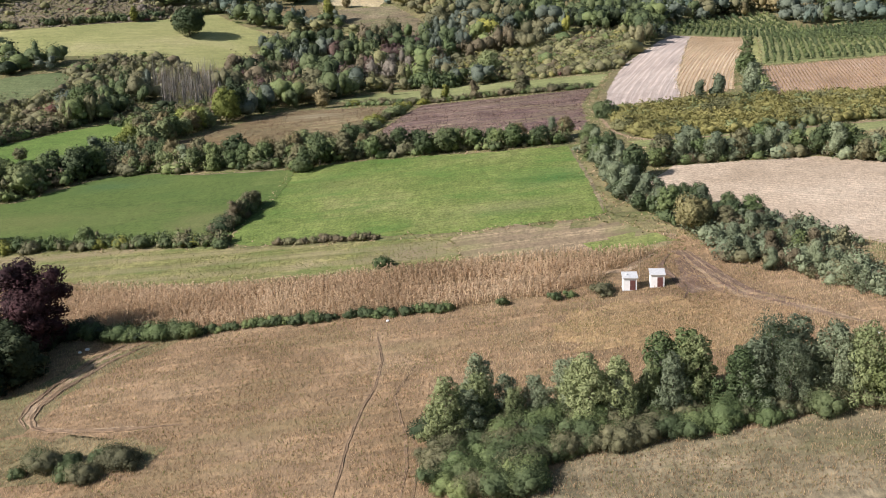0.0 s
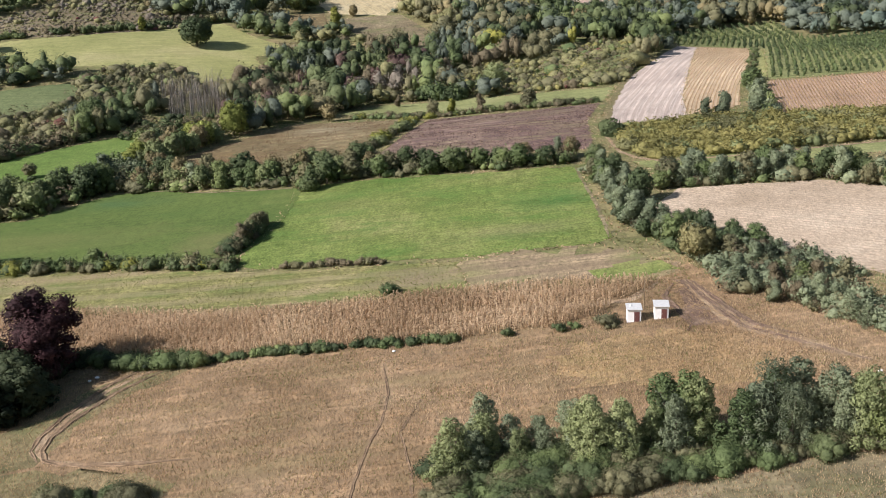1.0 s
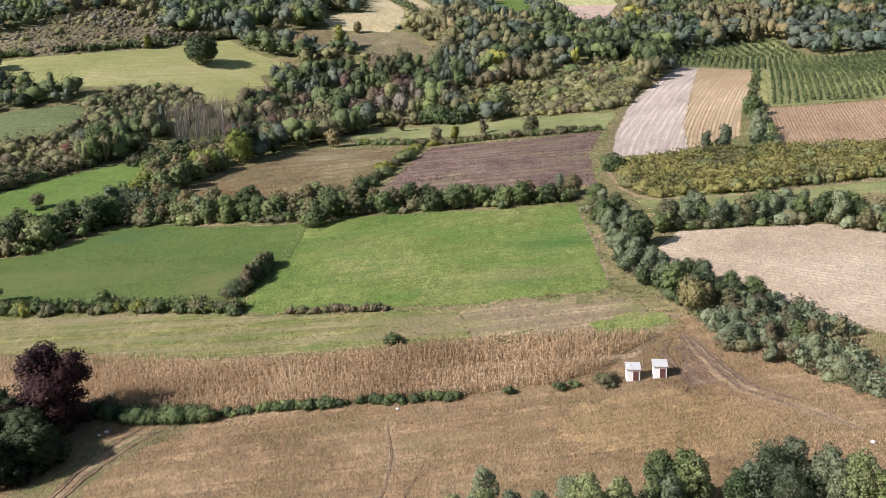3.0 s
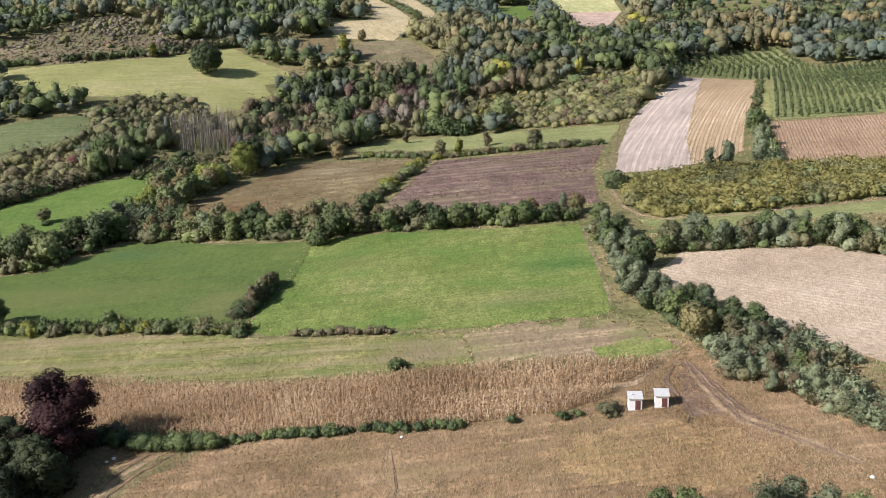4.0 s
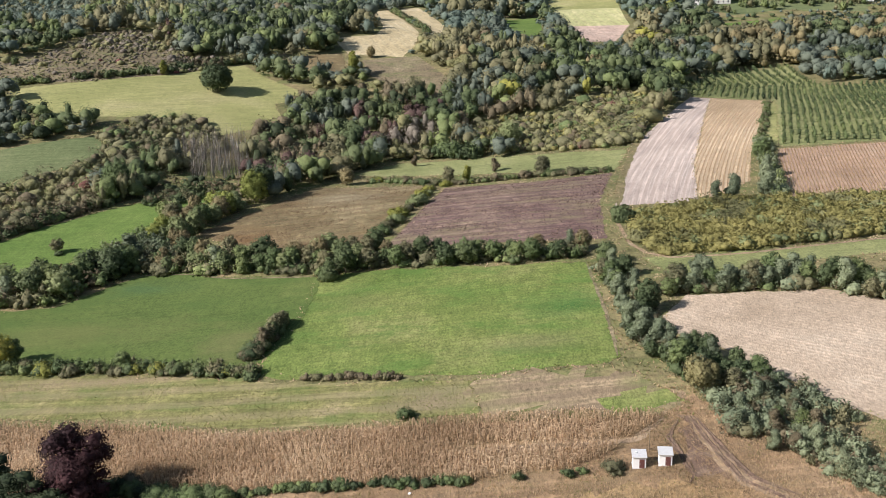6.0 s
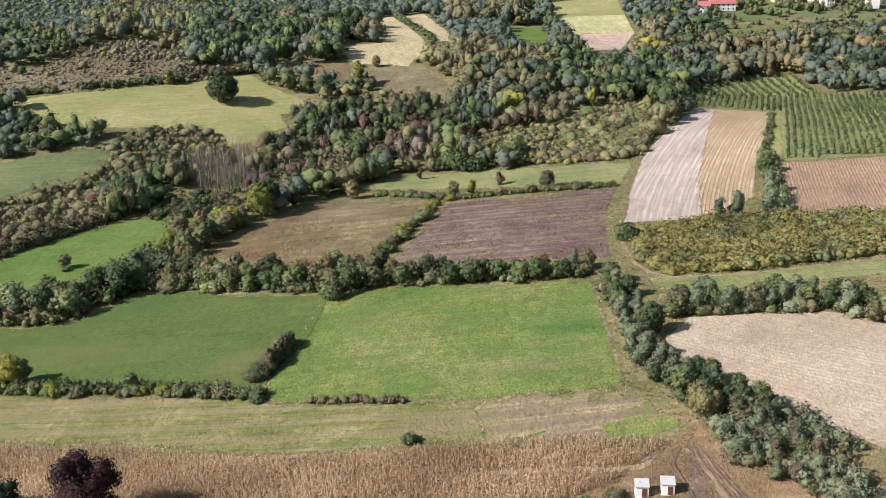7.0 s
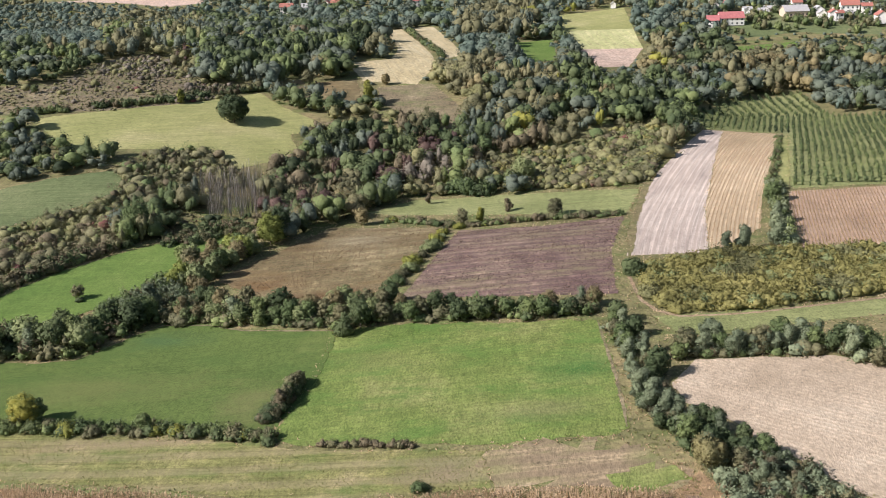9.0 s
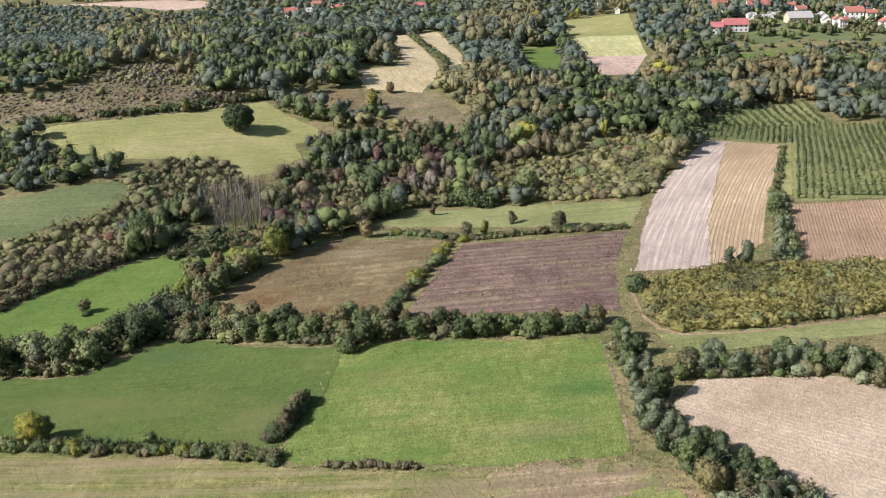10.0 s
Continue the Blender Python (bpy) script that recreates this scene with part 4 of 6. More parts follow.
KINDS = {
    "green": ("round", L_GREEN, "green leafy round-crowned hedgerow tree"),
    "dark": ("round", L_DARK, "dark green dense-crowned hedgerow tree"),
    "olive": ("round", L_OLIVE, "olive-brown hedgerow tree turning in autumn"),
    "gold": ("round", L_GOLD, "golden-brown autumn tree in a hedgerow"),
    "straw": ("billow", L_STRAW, "straw-gold autumn tree in a hedgerow"),
    "yellow": ("tall", L_YELLOW, "yellow-green slender tree at a field edge"),
    "locust": ("airy", L_LOCUST, "blue-green feathery tree in a thicket"),
    "feather": ("feather", L_LOCUST, "blue-green feathery-leaved tree in a thicket"),
    "feather_green": ("feather", L_GREEN, "green feathery-leaved tree in a thicket"),
    "globe": ("globe", L_DARK, "dark green rounded tree in a meadow"),
    "brown": ("airy", L_BROWN, "brown thin-leaved tree in a hedgerow"),
    "red": ("ragged", L_RED, "purple-red leafy tree by a field"),
    "cone": ("cone", L_DARK, "dark green conical tree by the meadow"),
    "bare": ("bare", L_GREY, "half-bare tree with pale thin trunk"),
    "yellow_round": ("round", L_YELLOW, "yellow-leaved round tree in a hedge"),
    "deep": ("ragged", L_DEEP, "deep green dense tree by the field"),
    "s_green": ("mound", L_GREEN, "green rounded shrub in a hedge"),
    "s_dark": ("mound", L_DARK, "dark green low shrub in a hedge"),
    "s_olive": ("mound", L_OLIVE, "olive-brown leafy shrub in a hedge"),
    "s_brown": ("mound", L_BROWN, "brown withered shrub in a hedge"),
    "s_yellow": ("mound", L_YELLOW, "yellow-green leafy shrub in a hedge"),
    "fresh": ("feather", L_FRESH, "fresh green feathery-leaved tree in a thicket"),
    "s_fresh": ("mound", L_FRESH, "fresh green leafy shrub in a thicket"),
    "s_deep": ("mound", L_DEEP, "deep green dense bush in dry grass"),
    "fresh_round": ("round", L_FRESH, "fresh green hedgerow tree with yellowing leaves"),
    "bright": ("dome", L_BRIGHT, "bright yellow-green tree at the wood's edge"),
    "s_locust": ("mound", L_LOCUST, "blue-green leafy shrub in a thicket"),
}


def grow(pts, kinds, lo, hi, count, size, group, variants=3):
    for x, y in pts:
        form, leaf, label = KINDS[PICK.choice(kinds)]
        base = 3.0 if form == "mound" else 6.0
        plant(x, y, form, leaf, PICK.uniform(lo, hi), label, count, size, base, variants, group, PALE_BARK if form == "bare" else None, PICK)


under = Stuff("undergrowth", [L_GREEN, L_DARK, L_OLIVE, L_BROWN, L_LOCUST], "dense mixed undergrowth filling the hedgerows", "undergrowth")


def fill(line, gap, depth, lo, hi, mats, count=105, size=0.38):
    for x, y in along(line, gap, depth, 0.5):
        h = PICK.uniform(lo, hi)
        k = h / 3.0
        under.add(x, y, float(height(x, y)) - 0.1, under.form(PICK.choice(["mound", "brush", "brush"]), 3.0, count, size, PICK.randrange(4), 3), k * PICK.uniform(0.9, 1.3), k, PICK.choice(mats), PICK)


HEDGE_MID, HEDGE_LEFT, HEDGE_RIGHT, HEDGE_WIDE, HEDGE_TAN = [(-96.5, 296.5), (-80, 293), (-61.5, 288.5), (-44, 284.5), (-27, 285.5), (-2, 282), (22, 280), (32, 279)], [(-172, 279.5), (-150.5, 277.5), (-132.5, 275), (-123.5, 274), (-118, 276.5), (-112, 284), (-104.5, 294), (-98, 298)], [(33.5, 275.5), (36, 254.5), (36.5, 236), (36.5, 222.5), (41.5, 213), (44.5, 200.5), (48.5, 192.5)], [(47, 197.5), (48.5, 179), (56.5, 167), (62.5, 159.5), (69.5, 151)], [(49, 248), (63, 248.5), (77.5, 248), (88.5, 248), (96.5, 238.5), (103, 234.5)]
fill(HEDGE_MID, 0.45, 9, 2.0, 5.0, [0, 1, 2, 2, 0])
fill(HEDGE_LEFT, 0.5, 17, 3.0, 7.0, [0, 1, 2, 0, 3])
fill(HEDGE_RIGHT, 0.7, 7, 1.6, 3.8, [0, 1, 2, 3, 4])
fill(HEDGE_WIDE[:3], 0.26, 20, 2.2, 4.4, [4, 4, 4, 2, 3], 190, 0.34)
fill(HEDGE_WIDE[2:], 0.36, 11, 2.0, 4.2, [4, 4, 4, 2, 3], 190, 0.34)
CORNER = [(44, 221), (51, 216), (57, 206), (62, 199)]
fill(CORNER, 0.5, -9, 1.8, 4.2, [4, 1, 0, 1], 190, 0.34)
fill(HEDGE_TAN, 0.6, 9, 2.4, 5.0, [4, 0, 2, 3, 1])
fill([(-39, 399), (-23, 392), (-9, 380), (8, 382), (30, 383), (53, 382)], 0.5, 4, 1.2, 3.0, [2, 0, 3, 0])
fill([(-28, 312), (-26, 321), (-23, 334), (-18, 349), (-13, 380)], 2.0, 2, 1.0, 2.2, [2, 2, 0])
fill([(-147.5, 236), (-128, 235), (-109.5, 233.5), (-94, 231.5), (-79, 228.5), (-63.5, 225), (-50.5, 220.5)], 0.6, 4.0, 1.8, 3.6, [2, 0, 0, 1])
fill([(x, y + 8) for x, y in HEDGE_MID[:5]], 0.8, 9, 2.0, 4.5, [2, 0, 1, 2, 3])
fill([(-241, 522), (-233, 523), (-212, 525)], 0.9, 5, 2.0, 4.5, [1, 3, 1, 0], 60, 0.6)
fill([(-203, 531), (-182, 539), (-160, 549), (-154, 554)], 0.8, 5, 2.2, 4.6, [1, 3, 1, 1], 60, 0.6)
fill([(-155, 557), (-137, 569), (-120, 579), (-112, 568)], 0.8, 7, 2.5, 5.5, [1, 3, 2, 1], 60, 0.6)
STUBBLE_HEDGE = [(143, 506), (126, 449), (115, 416), (109, 385), (103, 358), (98, 333)]
fill(STUBBLE_HEDGE[:3], 0.8, 2, 1.0, 2.6, [0, 0, 2], 60, 0.5)
fill(STUBBLE_HEDGE[2:], 0.55, 5, 2.0, 4.5, [4, 0, 1, 4], 80, 0.45)
fill([(5, 441), (-2, 444), (-9, 450)], 0.5, 7, 4.0, 7.5, [1, 1, 0], 90, 0.6)
fill([(-60, 825), (-45, 745), (-25, 665)], 1.6, 3, 2.0, 4.5, [1, 0, 2], 30, 1.0)
fill([(-119, 368), (-109, 371), (-100, 379), (-91, 393)], 0.4, 14, 1.8, 3.8, [1, 1, 3, 2], 90, 0.45)
fill([(-172, 313), (-164, 323), (-151, 345), (-139, 364), (-128, 374)], 0.5, 8, 2.6, 5.0, [1, 3, 2, 1], 90, 0.45)
WEDGE = [(-122, 309), (-109, 338), (-100, 324), (-92, 314), (-97, 303), (-106, 299)]
for x, y in scatter(2.1, -124, -90, 298, 340):
    if inside(WEDGE, x, y):
        k = PICK.uniform(2.2, 5.2) / 3.0
        under.add(x, y, float(height(x, y)) - 0.1, under.form("brush", 3.0, 105, 0.38, PICK.randrange(4), 3), k * PICK.uniform(1.0, 1.4), k, PICK.choice([0, 4, 4, 2, 1]), PICK)
under.done()

grow(along(HEDGE_MID, 3.6, 8), ["green", "dark", "olive", "fresh_round", "gold", "locust", "fresh_round"], 4.8, 7.8, 1100, 0.38, "trees of the middle hedgerow")
grow(along(HEDGE_LEFT, 2.9, 17), ["green", "dark", "dark", "green", "locust", "fresh_round"], 6.5, 11.0, 1100, 0.40, "trees beside the small green meadow")
grow(along(HEDGE_RIGHT, 2.8, 6), ["locust", "dark", "green", "olive", "locust"], 4.5, 7.4, 1200, 0.36, "trees of the cross hedgerow")
grow(along(HEDGE_WIDE[:3], 1.6, 15), ["feather", "feather", "feather_green", "locust", "feather", "brown", "olive"], 3.4, 5.4, 2400, 0.30, "trees of the wide hedgerow")
grow(along(HEDGE_WIDE[2:], 2.1, 7), ["feather", "feather", "feather", "locust", "locust", "brown"], 3.2, 5.0, 2400, 0.30, "trees of the wide hedgerow")
grow(along(CORNER, 3.2, -8), ["dark", "green", "locust", "dark"], 4.0, 6.4, 1400, 0.34, "trees at the stubble field's corner")
grow(along(HEDGE_TAN, 2.0, 8), ["locust", "locust", "olive", "dark", "green", "locust"], 5.2, 8.2, 1200, 0.34, "trees above the stubble field")
grow(along([(-147.5, 236), (-128, 235), (-109.5, 233.5), (-94, 231.5), (-79, 228.5), (-63.5, 225), (-50.5, 220.5)], 3.6, 3), ["s_olive", "s_olive", "s_green", "s_dark", "s_yellow"], 2.0, 3.8, 800, 0.28, "shrubs below the green meadow")
grow(along([(-38.5, 218), (-28.5, 217), (-16, 214.5)], 1.5, 1, 0.3), ["s_olive", "s_brown"], 1.5, 2.4, 600, 0.26, "low shrubs at the meadow's foot")
grow(along([(-66.5, 174.5), (-56, 171), (-45.5, 170), (-40, 171), (-27.5, 170.5), (-17, 170), (-11, 168.5), (-1, 168)], 1.25, 1.4, 0.4), ["s_green", "s_dark", "s_dark", "s_deep", "s_green"], 1.3, 2.3, 1100, 0.19, "shrubs along the maize")
grow(along([(-66.5, 174.5), (-56, 171), (-45.5, 170), (-40, 171), (-27.5, 170.5), (-17, 170), (-11, 168.5), (-1, 168)][:3], 2.2, 1.0, 0.3), ["s_green", "s_dark", "s_deep", "s_green"], 2.6, 3.8, 1700, 0.20, "large shrubs along the maize")
grow(along([(-28, 312), (-26, 321), (-23, 334), (-18, 349), (-13, 380)], 5.0, 1.5), ["s_fresh", "s_olive", "s_green", "s_yellow"], 1.8, 4.4, 480, 0.40, "shrubs between the fallow fields")
grow(along([(-39, 399), (-23, 392), (-9, 380), (8, 382), (30, 383), (53, 382)], 5.0, 3), ["s_olive", "s_green", "s_brown", "s_yellow"], 1.8, 3.8, 380, 0.40, "shrubs above the fallow fields")
grow(along([(-53.5, 231), (-51.5, 237.5), (-49.5, 244.5), (-48, 251)], 1.15, 1.8, 0.5), ["s_brown", "s_olive", "s_dark"], 2.4, 4.2, 1100, 0.26, "clump in the green meadow")
grow(along([(-53.5, 231), (-51.5, 237.5), (-49.5, 244.5), (-48, 251)][1:], 1.6, 1.2, 0.4), ["olive", "brown", "olive", "dark"], 3.6, 5.8, 1100, 0.26, "clump in the green meadow")
NEAR = [(-3.5, 106), (-4.5, 124.5), (-1, 128.5), (6.5, 125), (13.5, 122), (24, 121), (34.5, 120), (45, 119.5), (55, 119), (54.5, 117.5), (46.5, 117.5), (40.5, 116), (29.5, 114), (23.5, 114.5), (18, 113), (12.5, 112), (8, 108), (7, 104)]
p = scatter(2.0, -6, 58, 102, 130)
p = p[inside(NEAR, p[:, 0], p[:, 1])]
grow(p, ["s_dark", "s_green", "s_olive", "s_olive", "s_olive", "s_dark", "s_green"], 1.5, 4.0, 2200, 0.17, "thicket shrubs in the foreground")
for x, y in along([(-4, 121), (1.5, 128), (9, 127.5), (18, 126), (25.5, 127), (33, 125), (39.5, 125), (47.5, 122.5), (54, 121)], 1.9, -6, 1.2):
    grow([(x, y)], ["fresh", "fresh", "feather"] if x < 10 else ["feather", "feather", "feather", "fresh", "feather_green"], 4.6 if x < 26 else 6.5, 8.6 if x < 26 else 10.5, 8000, 0.19, "foreground thicket trees", 4)
grow(along([(-59, 123), (-54.5, 123.5), (-49, 121), (-45, 121.5), (-42, 123.5)], 1.1, 4), ["s_dark", "s_olive", "s_dark", "s_olive"], 1.6, 3.8, 2600, 0.17, "bushes in the dry grass")
p = scatter(4.6, -115, -78, 310, 380)
p = p[inside([(-105, 325), (-108, 352), (-96, 360), (-88, 372), (-81, 365), (-90, 336), (-92, 319)], p[:, 0], p[:, 1])]
grow(p, ["bright", "fresh_round", "olive", "gold", "fresh_round", "green"], 5.0, 9.5, 800, 0.5, "trees beside the fallow field")
p = scatter(3.8, -130, -85, 390, 470)
p = p[inside(PALE_GROVE, p[:, 0], p[:, 1])]
grove = Stuff("bare_grove", [L_GREY, PALE_BARK], "grove of half-bare trees with pale thin trunks", "grove")
STEM = (np.array([(-0.16, 0, 0), (0.16, 0, 0), (0.06, 0, 1), (0, -0.16, 0), (0, 0.16, 0), (0, 0.06, 1)], float) * (1, 1, 10), np.array([(0, 1, 2), (3, 4, 5)]), np.array([(0, -1.0, 0)] * 3 + [(-1.0, 0, 0)] * 3))
for x, y in p:
    k = PICK.uniform(0.85, 1.25)
    z = float(height(x, y)) - 0.1
    grove.add(x, y, z, STEM, 1.0, k, 1, PICK)
    for _ in range(5):
        grove.add(x + PICK.uniform(-1.2, 1.2), y + PICK.uniform(-1.2, 1.2), z, STEM, 0.5, k * PICK.uniform(0.6, 0.95), 1, PICK)
    grove.add(x, y, z, grove.form("brush", 10.0, 150, 0.34, PICK.randrange(4), 0), 0.6, k, 0, PICK)
grove.done()

grow(along([(x, y + 8) for x, y in HEDGE_MID[:5]], 3.4, 8), ["fresh_round", "olive", "gold", "dark"], 5.0, 8.5, 1100, 0.38, "trees of the middle hedgerow")

# single trees and bushes
def stand(rows):
    """Single trees and bushes: place, kind, height, leaves, leaf size, spread, label."""
    for x, y, kind, h, count, size, spread, label in rows:
        form, leaf, _ = KINDS[kind]
        plant(x, y, form, leaf, h, label, count, size, 3.0 if form == "mound" else (10.0 if h > 9 else 6.0), 1, "", rng=PICK, spread=spread)


stand([
    (-127, 526, "globe", 14.8, 3000, 0.6, 1.22, "dark green lone tree standing in a mown meadow"),
    (-79, 370, "bright", 13.0, 2600, 0.5, 0.95, "tall yellow-green tree at the wood's edge"),
    (-77, 376, "dark", 14.0, 1800, 0.6, 1, "dark green tree behind a yellow-green one"),
    (47, 312, "s_dark", 5.6, 1300, 0.45, 1, "round dark bush at the track fork"),
    (28, 393, "olive", 6.8, 800, 0.45, 1, "small olive tree on the mown strip"),
    (-117.5, 238, "yellow_round", 9.5, 2200, 0.36, 1.05, "yellow-topped tree in the low hedge"),
    (-115.5, 240, "green", 7.0, 1500, 0.38, 1, "green tree in the low hedge"),
    (-85, 233, "green", 5.0, 1100, 0.34, 1, "small green tree in the low hedge"),
    (-118.7, 281.2, "fresh_round", 9.5, 1800, 0.4, 1.0, "fresh green tree rising from the hedge"),
    (-134, 321, "olive", 5.5, 600, 0.42, 1, "small thin tree in the bright meadow"),
    (-133, 319, "s_dark", 1.9, 420, 0.36, 1, "dark low bush beneath a thin tree"),
    (-48, 396, "gold", 7.5, 900, 0.48, 1, "golden-brown tree above the fallow field")])
stand([
    (-40, 279.5, "cone", 7.5, 1500, 0.42, 1, "dark green conical tree at the meadow's corner"),
    (-36, 284, "dark", 9.5, 1400, 0.48, 1, "dark green tree at the meadow's corner"),
    (111, 392, "green", 8.0, 900, 0.52, 1, "green tree beside the stubble strip"),
    (105, 364, "locust", 7.5, 1000, 0.52, 1, "blue-green tree beside the stubble strip"),
    (101, 350, "locust", 7.5, 1000, 0.52, 1, "blue-green tree below the stubble strip"),
    (98, 338, "locust", 8.0, 1200, 0.52, 1, "tall blue-green tree beside the dry field"),
    (86, 333, "locust", 8.0, 1000, 0.52, 1, "broad blue-green tree below the stubble strip"),
    (80, 332, "locust", 6.5, 1000, 0.52, 1, "lower blue-green tree below the stubble strip"),
    (47, 196, "straw", 8.5, 2600, 0.36, 1.1, "golden-brown tree in the cross hedgerow"),
    (43, 240, "dark", 8.5, 1600, 0.44, 1, "dark green tree at the stubble field's corner"),
    (-8, 387, "olive", 7.0, 700, 0.45, 1, "olive tree in the shrub strip"),
    (-1, 390, "yellow", 6.2, 700, 0.45, 1, "yellow-green tree in the shrub strip")])
stand([
    (18, 452, "fresh_round", 12.0, 1600, 0.6, 1.0, "large yellow-green tree above the scrub slope"),
    (12, 448, "fresh_round", 8.0, 1000, 0.6, 1.0, "yellowing tree in the scrub slope"),
    (10, 406, "brown", 5.5, 500, 0.45, 1, "small brown tree on the mown strip"),
    (-23, 428, "brown", 5.0, 400, 0.45, 1, "small bare-looking tree on the mown strip"),
    (-99, 594, "olive", 9.5, 700, 0.65, 1, "round olive tree on the slope"),
    (-62, 564, "yellow", 14.0, 900, 0.7, 1, "tall yellow tree on the slope"),
    (-55, 597, "gold", 7.0, 500, 0.65, 1, "small golden tree by the straw field"),
    (-160, 548, "yellow", 8.0, 600, 0.65, 1, "yellow bush at the meadow's edge"),
    (-241, 555, "dark", 5.5, 400, 0.65, 1, "dark bush on the scrubby hill"),
    (208, 580, "olive", 10.0, 700, 0.65, 1, "broad olive tree beside the orchard"),
    (-133, 382, "green", 13.5, 2600, 0.5, 1.15, "large green tree at the wood's edge"),
    (-13.8, 196.4, "s_green", 2.7, 900, 0.28, 1, "single round green bush in the grass strip"),
    (-74.5, 171, "red", 16.0, 14000, 0.26, 1.3, "large purple-red tree at the maize field's end"),
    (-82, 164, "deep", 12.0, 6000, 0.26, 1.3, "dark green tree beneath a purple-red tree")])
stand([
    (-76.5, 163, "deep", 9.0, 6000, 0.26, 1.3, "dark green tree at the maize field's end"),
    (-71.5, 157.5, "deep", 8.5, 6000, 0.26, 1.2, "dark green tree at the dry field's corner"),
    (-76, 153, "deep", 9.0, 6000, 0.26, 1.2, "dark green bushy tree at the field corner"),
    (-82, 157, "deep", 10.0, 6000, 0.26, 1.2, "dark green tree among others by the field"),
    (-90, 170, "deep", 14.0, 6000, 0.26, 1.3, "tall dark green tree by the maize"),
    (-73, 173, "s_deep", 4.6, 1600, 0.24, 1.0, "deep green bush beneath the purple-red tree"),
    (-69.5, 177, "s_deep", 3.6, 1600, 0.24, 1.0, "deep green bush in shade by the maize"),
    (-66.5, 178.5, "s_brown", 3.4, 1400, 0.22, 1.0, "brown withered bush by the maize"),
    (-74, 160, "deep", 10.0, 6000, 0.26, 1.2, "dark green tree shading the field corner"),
    (39, 121, "feather", 12.0, 8000, 0.19, 0.9, "tall blue-green feathery-leaved tree in the thicket"),
    (41, 119, "feather", 9.5, 8000, 0.19, 0.9, "tall blue-green feathery-leaved tree in the thicket"),
    (37, 120, "feather", 9.0, 8000, 0.19, 0.9, "tall blue-green feathery-leaved tree in the thicket"),
    (27, 121, "feather", 8.0, 8000, 0.19, 0.9, "tall blue-green feathery-leaved tree in the thicket"),
    (20, 121, "fresh", 8.5, 8000, 0.19, 0.9, "tall fresh green feathery-leaved tree in the thicket"),
    (16, 122, "fresh", 9.0, 8000, 0.19, 0.9, "tall fresh green feathery-leaved tree in the thicket"),
    (25.3, 168.5, "s_olive", 2.8, 1400, 0.2, 1.25, "green bush beside the white shed"),
    (8, 168.5, "s_dark", 1.9, 700, 0.24, 1, "dark green bush at the maize edge"),
    (17, 168, "s_dark", 2.1, 700, 0.24, 1, "dark green bush at the maize edge"),
    (19.8, 168.6, "s_green", 1.6, 700, 0.24, 1, "low green bush at the maize edge")])


# ---------------------------------------------------------------- tracks and worn edges
def ribbon(name, line, wide, material, label, lift=0.1, berm=0.0):
    """A worn strip along a line, laid over the land, with uneven sides and raised rims where wheels have sunk in."""
    pts = []
    for (ax, ay), (bx, by) in zip(line, line[1:]):
        k = max(1, int(math.hypot(bx - ax, by - ay) / 1.2))
        pts += [(ax + (bx - ax) * i / k, ay + (by - ay) * i / k) for i in range(k)]
    pts.append(line[-1])
    bm = bmesh.new()
    rows = []
    for i, (x, y) in enumerate(pts):
        ax, ay = pts[max(i - 2, 0)]
        bx, by = pts[min(i + 2, len(pts) - 1)]
        d = math.hypot(bx - ax, by - ay) or 1
        nx, ny = -(by - ay) / d, (bx - ax) / d
        taper = min(1.0, 0.25 + 0.12 * min(i, len(pts) - 1 - i))
        e = [PICK.uniform(0.6, 1.25) * wide / 2 * taper for _ in range(2)]
        row = []
        for s, up in ((-e[0] * 1.5, 0), (-e[0], berm), (0, 0.01), (e[1], berm), (e[1] * 1.5, 0)) if berm else ((-e[0], 0), (0, 0), (e[1], 0)):
            px, py = x + nx * s, y + ny * s
            row.append(bm.verts.new((px, py, float(height(px, py)) + lift * 0.55 + up * taper * PICK.uniform(0.4, 1.3))))
        rows.append(row)
    for a, b in zip(rows, rows[1:]):
        for i in range(len(a) - 1):
            bm.faces.new((a[i], b[i], b[i + 1], a[i + 1]))
    bm.normal_update()
    for f in bm.faces:
        if f.normal.z < 0:
            f.normal_flip()
    return tagged(part(name, bm, material), label, "track", kind="structure")


ribbon("field_path", [(45, 318), (45.5, 299), (46, 289), (49.5, 280.5), (55, 276), (67.5, 276), (77.5, 277), (96, 281.5), (114.5, 286), (129, 290)], 1.3, TRACK, "pale trodden earth path along the plantation", 0.16)
ribbon("field_edge", [(32, 276), (32.5, 260), (33, 242.5), (33, 228), (32.5, 216.5)], 1.0, PALE_DRY, "strip of bleached grass along the meadow", 0.16)
ribbon("field_edge", [(-43.5, 282), (-45, 257.5), (-49.5, 234)], 3.0, MEADOW_A, "grassy seam between two meadows", 0.24)
ribbon("field_edge", [(-105.5, 290), (-98.5, 296.5), (-84, 294.5), (-72, 288.5), (-43.5, 283)], 0.8, PALE_DRY, "strip of bleached grass along the hedge", 0.16)
ribbon("field_edge", [(48, 329), (55, 370), (68, 427), (74, 445)], 3.0, GREEN_DRY, "weedy verge of the tilled field", 0.16)
ribbon("field_path", [(-53.5, 171), (-60, 163.5), (-63.5, 153.5), (-65, 147), (-64.2, 142), (-61.5, 138.5), (-55, 136.2), (-46, 135.6)], 1.3, TRACK, "pale worn track curving round the dry field", 0.12)
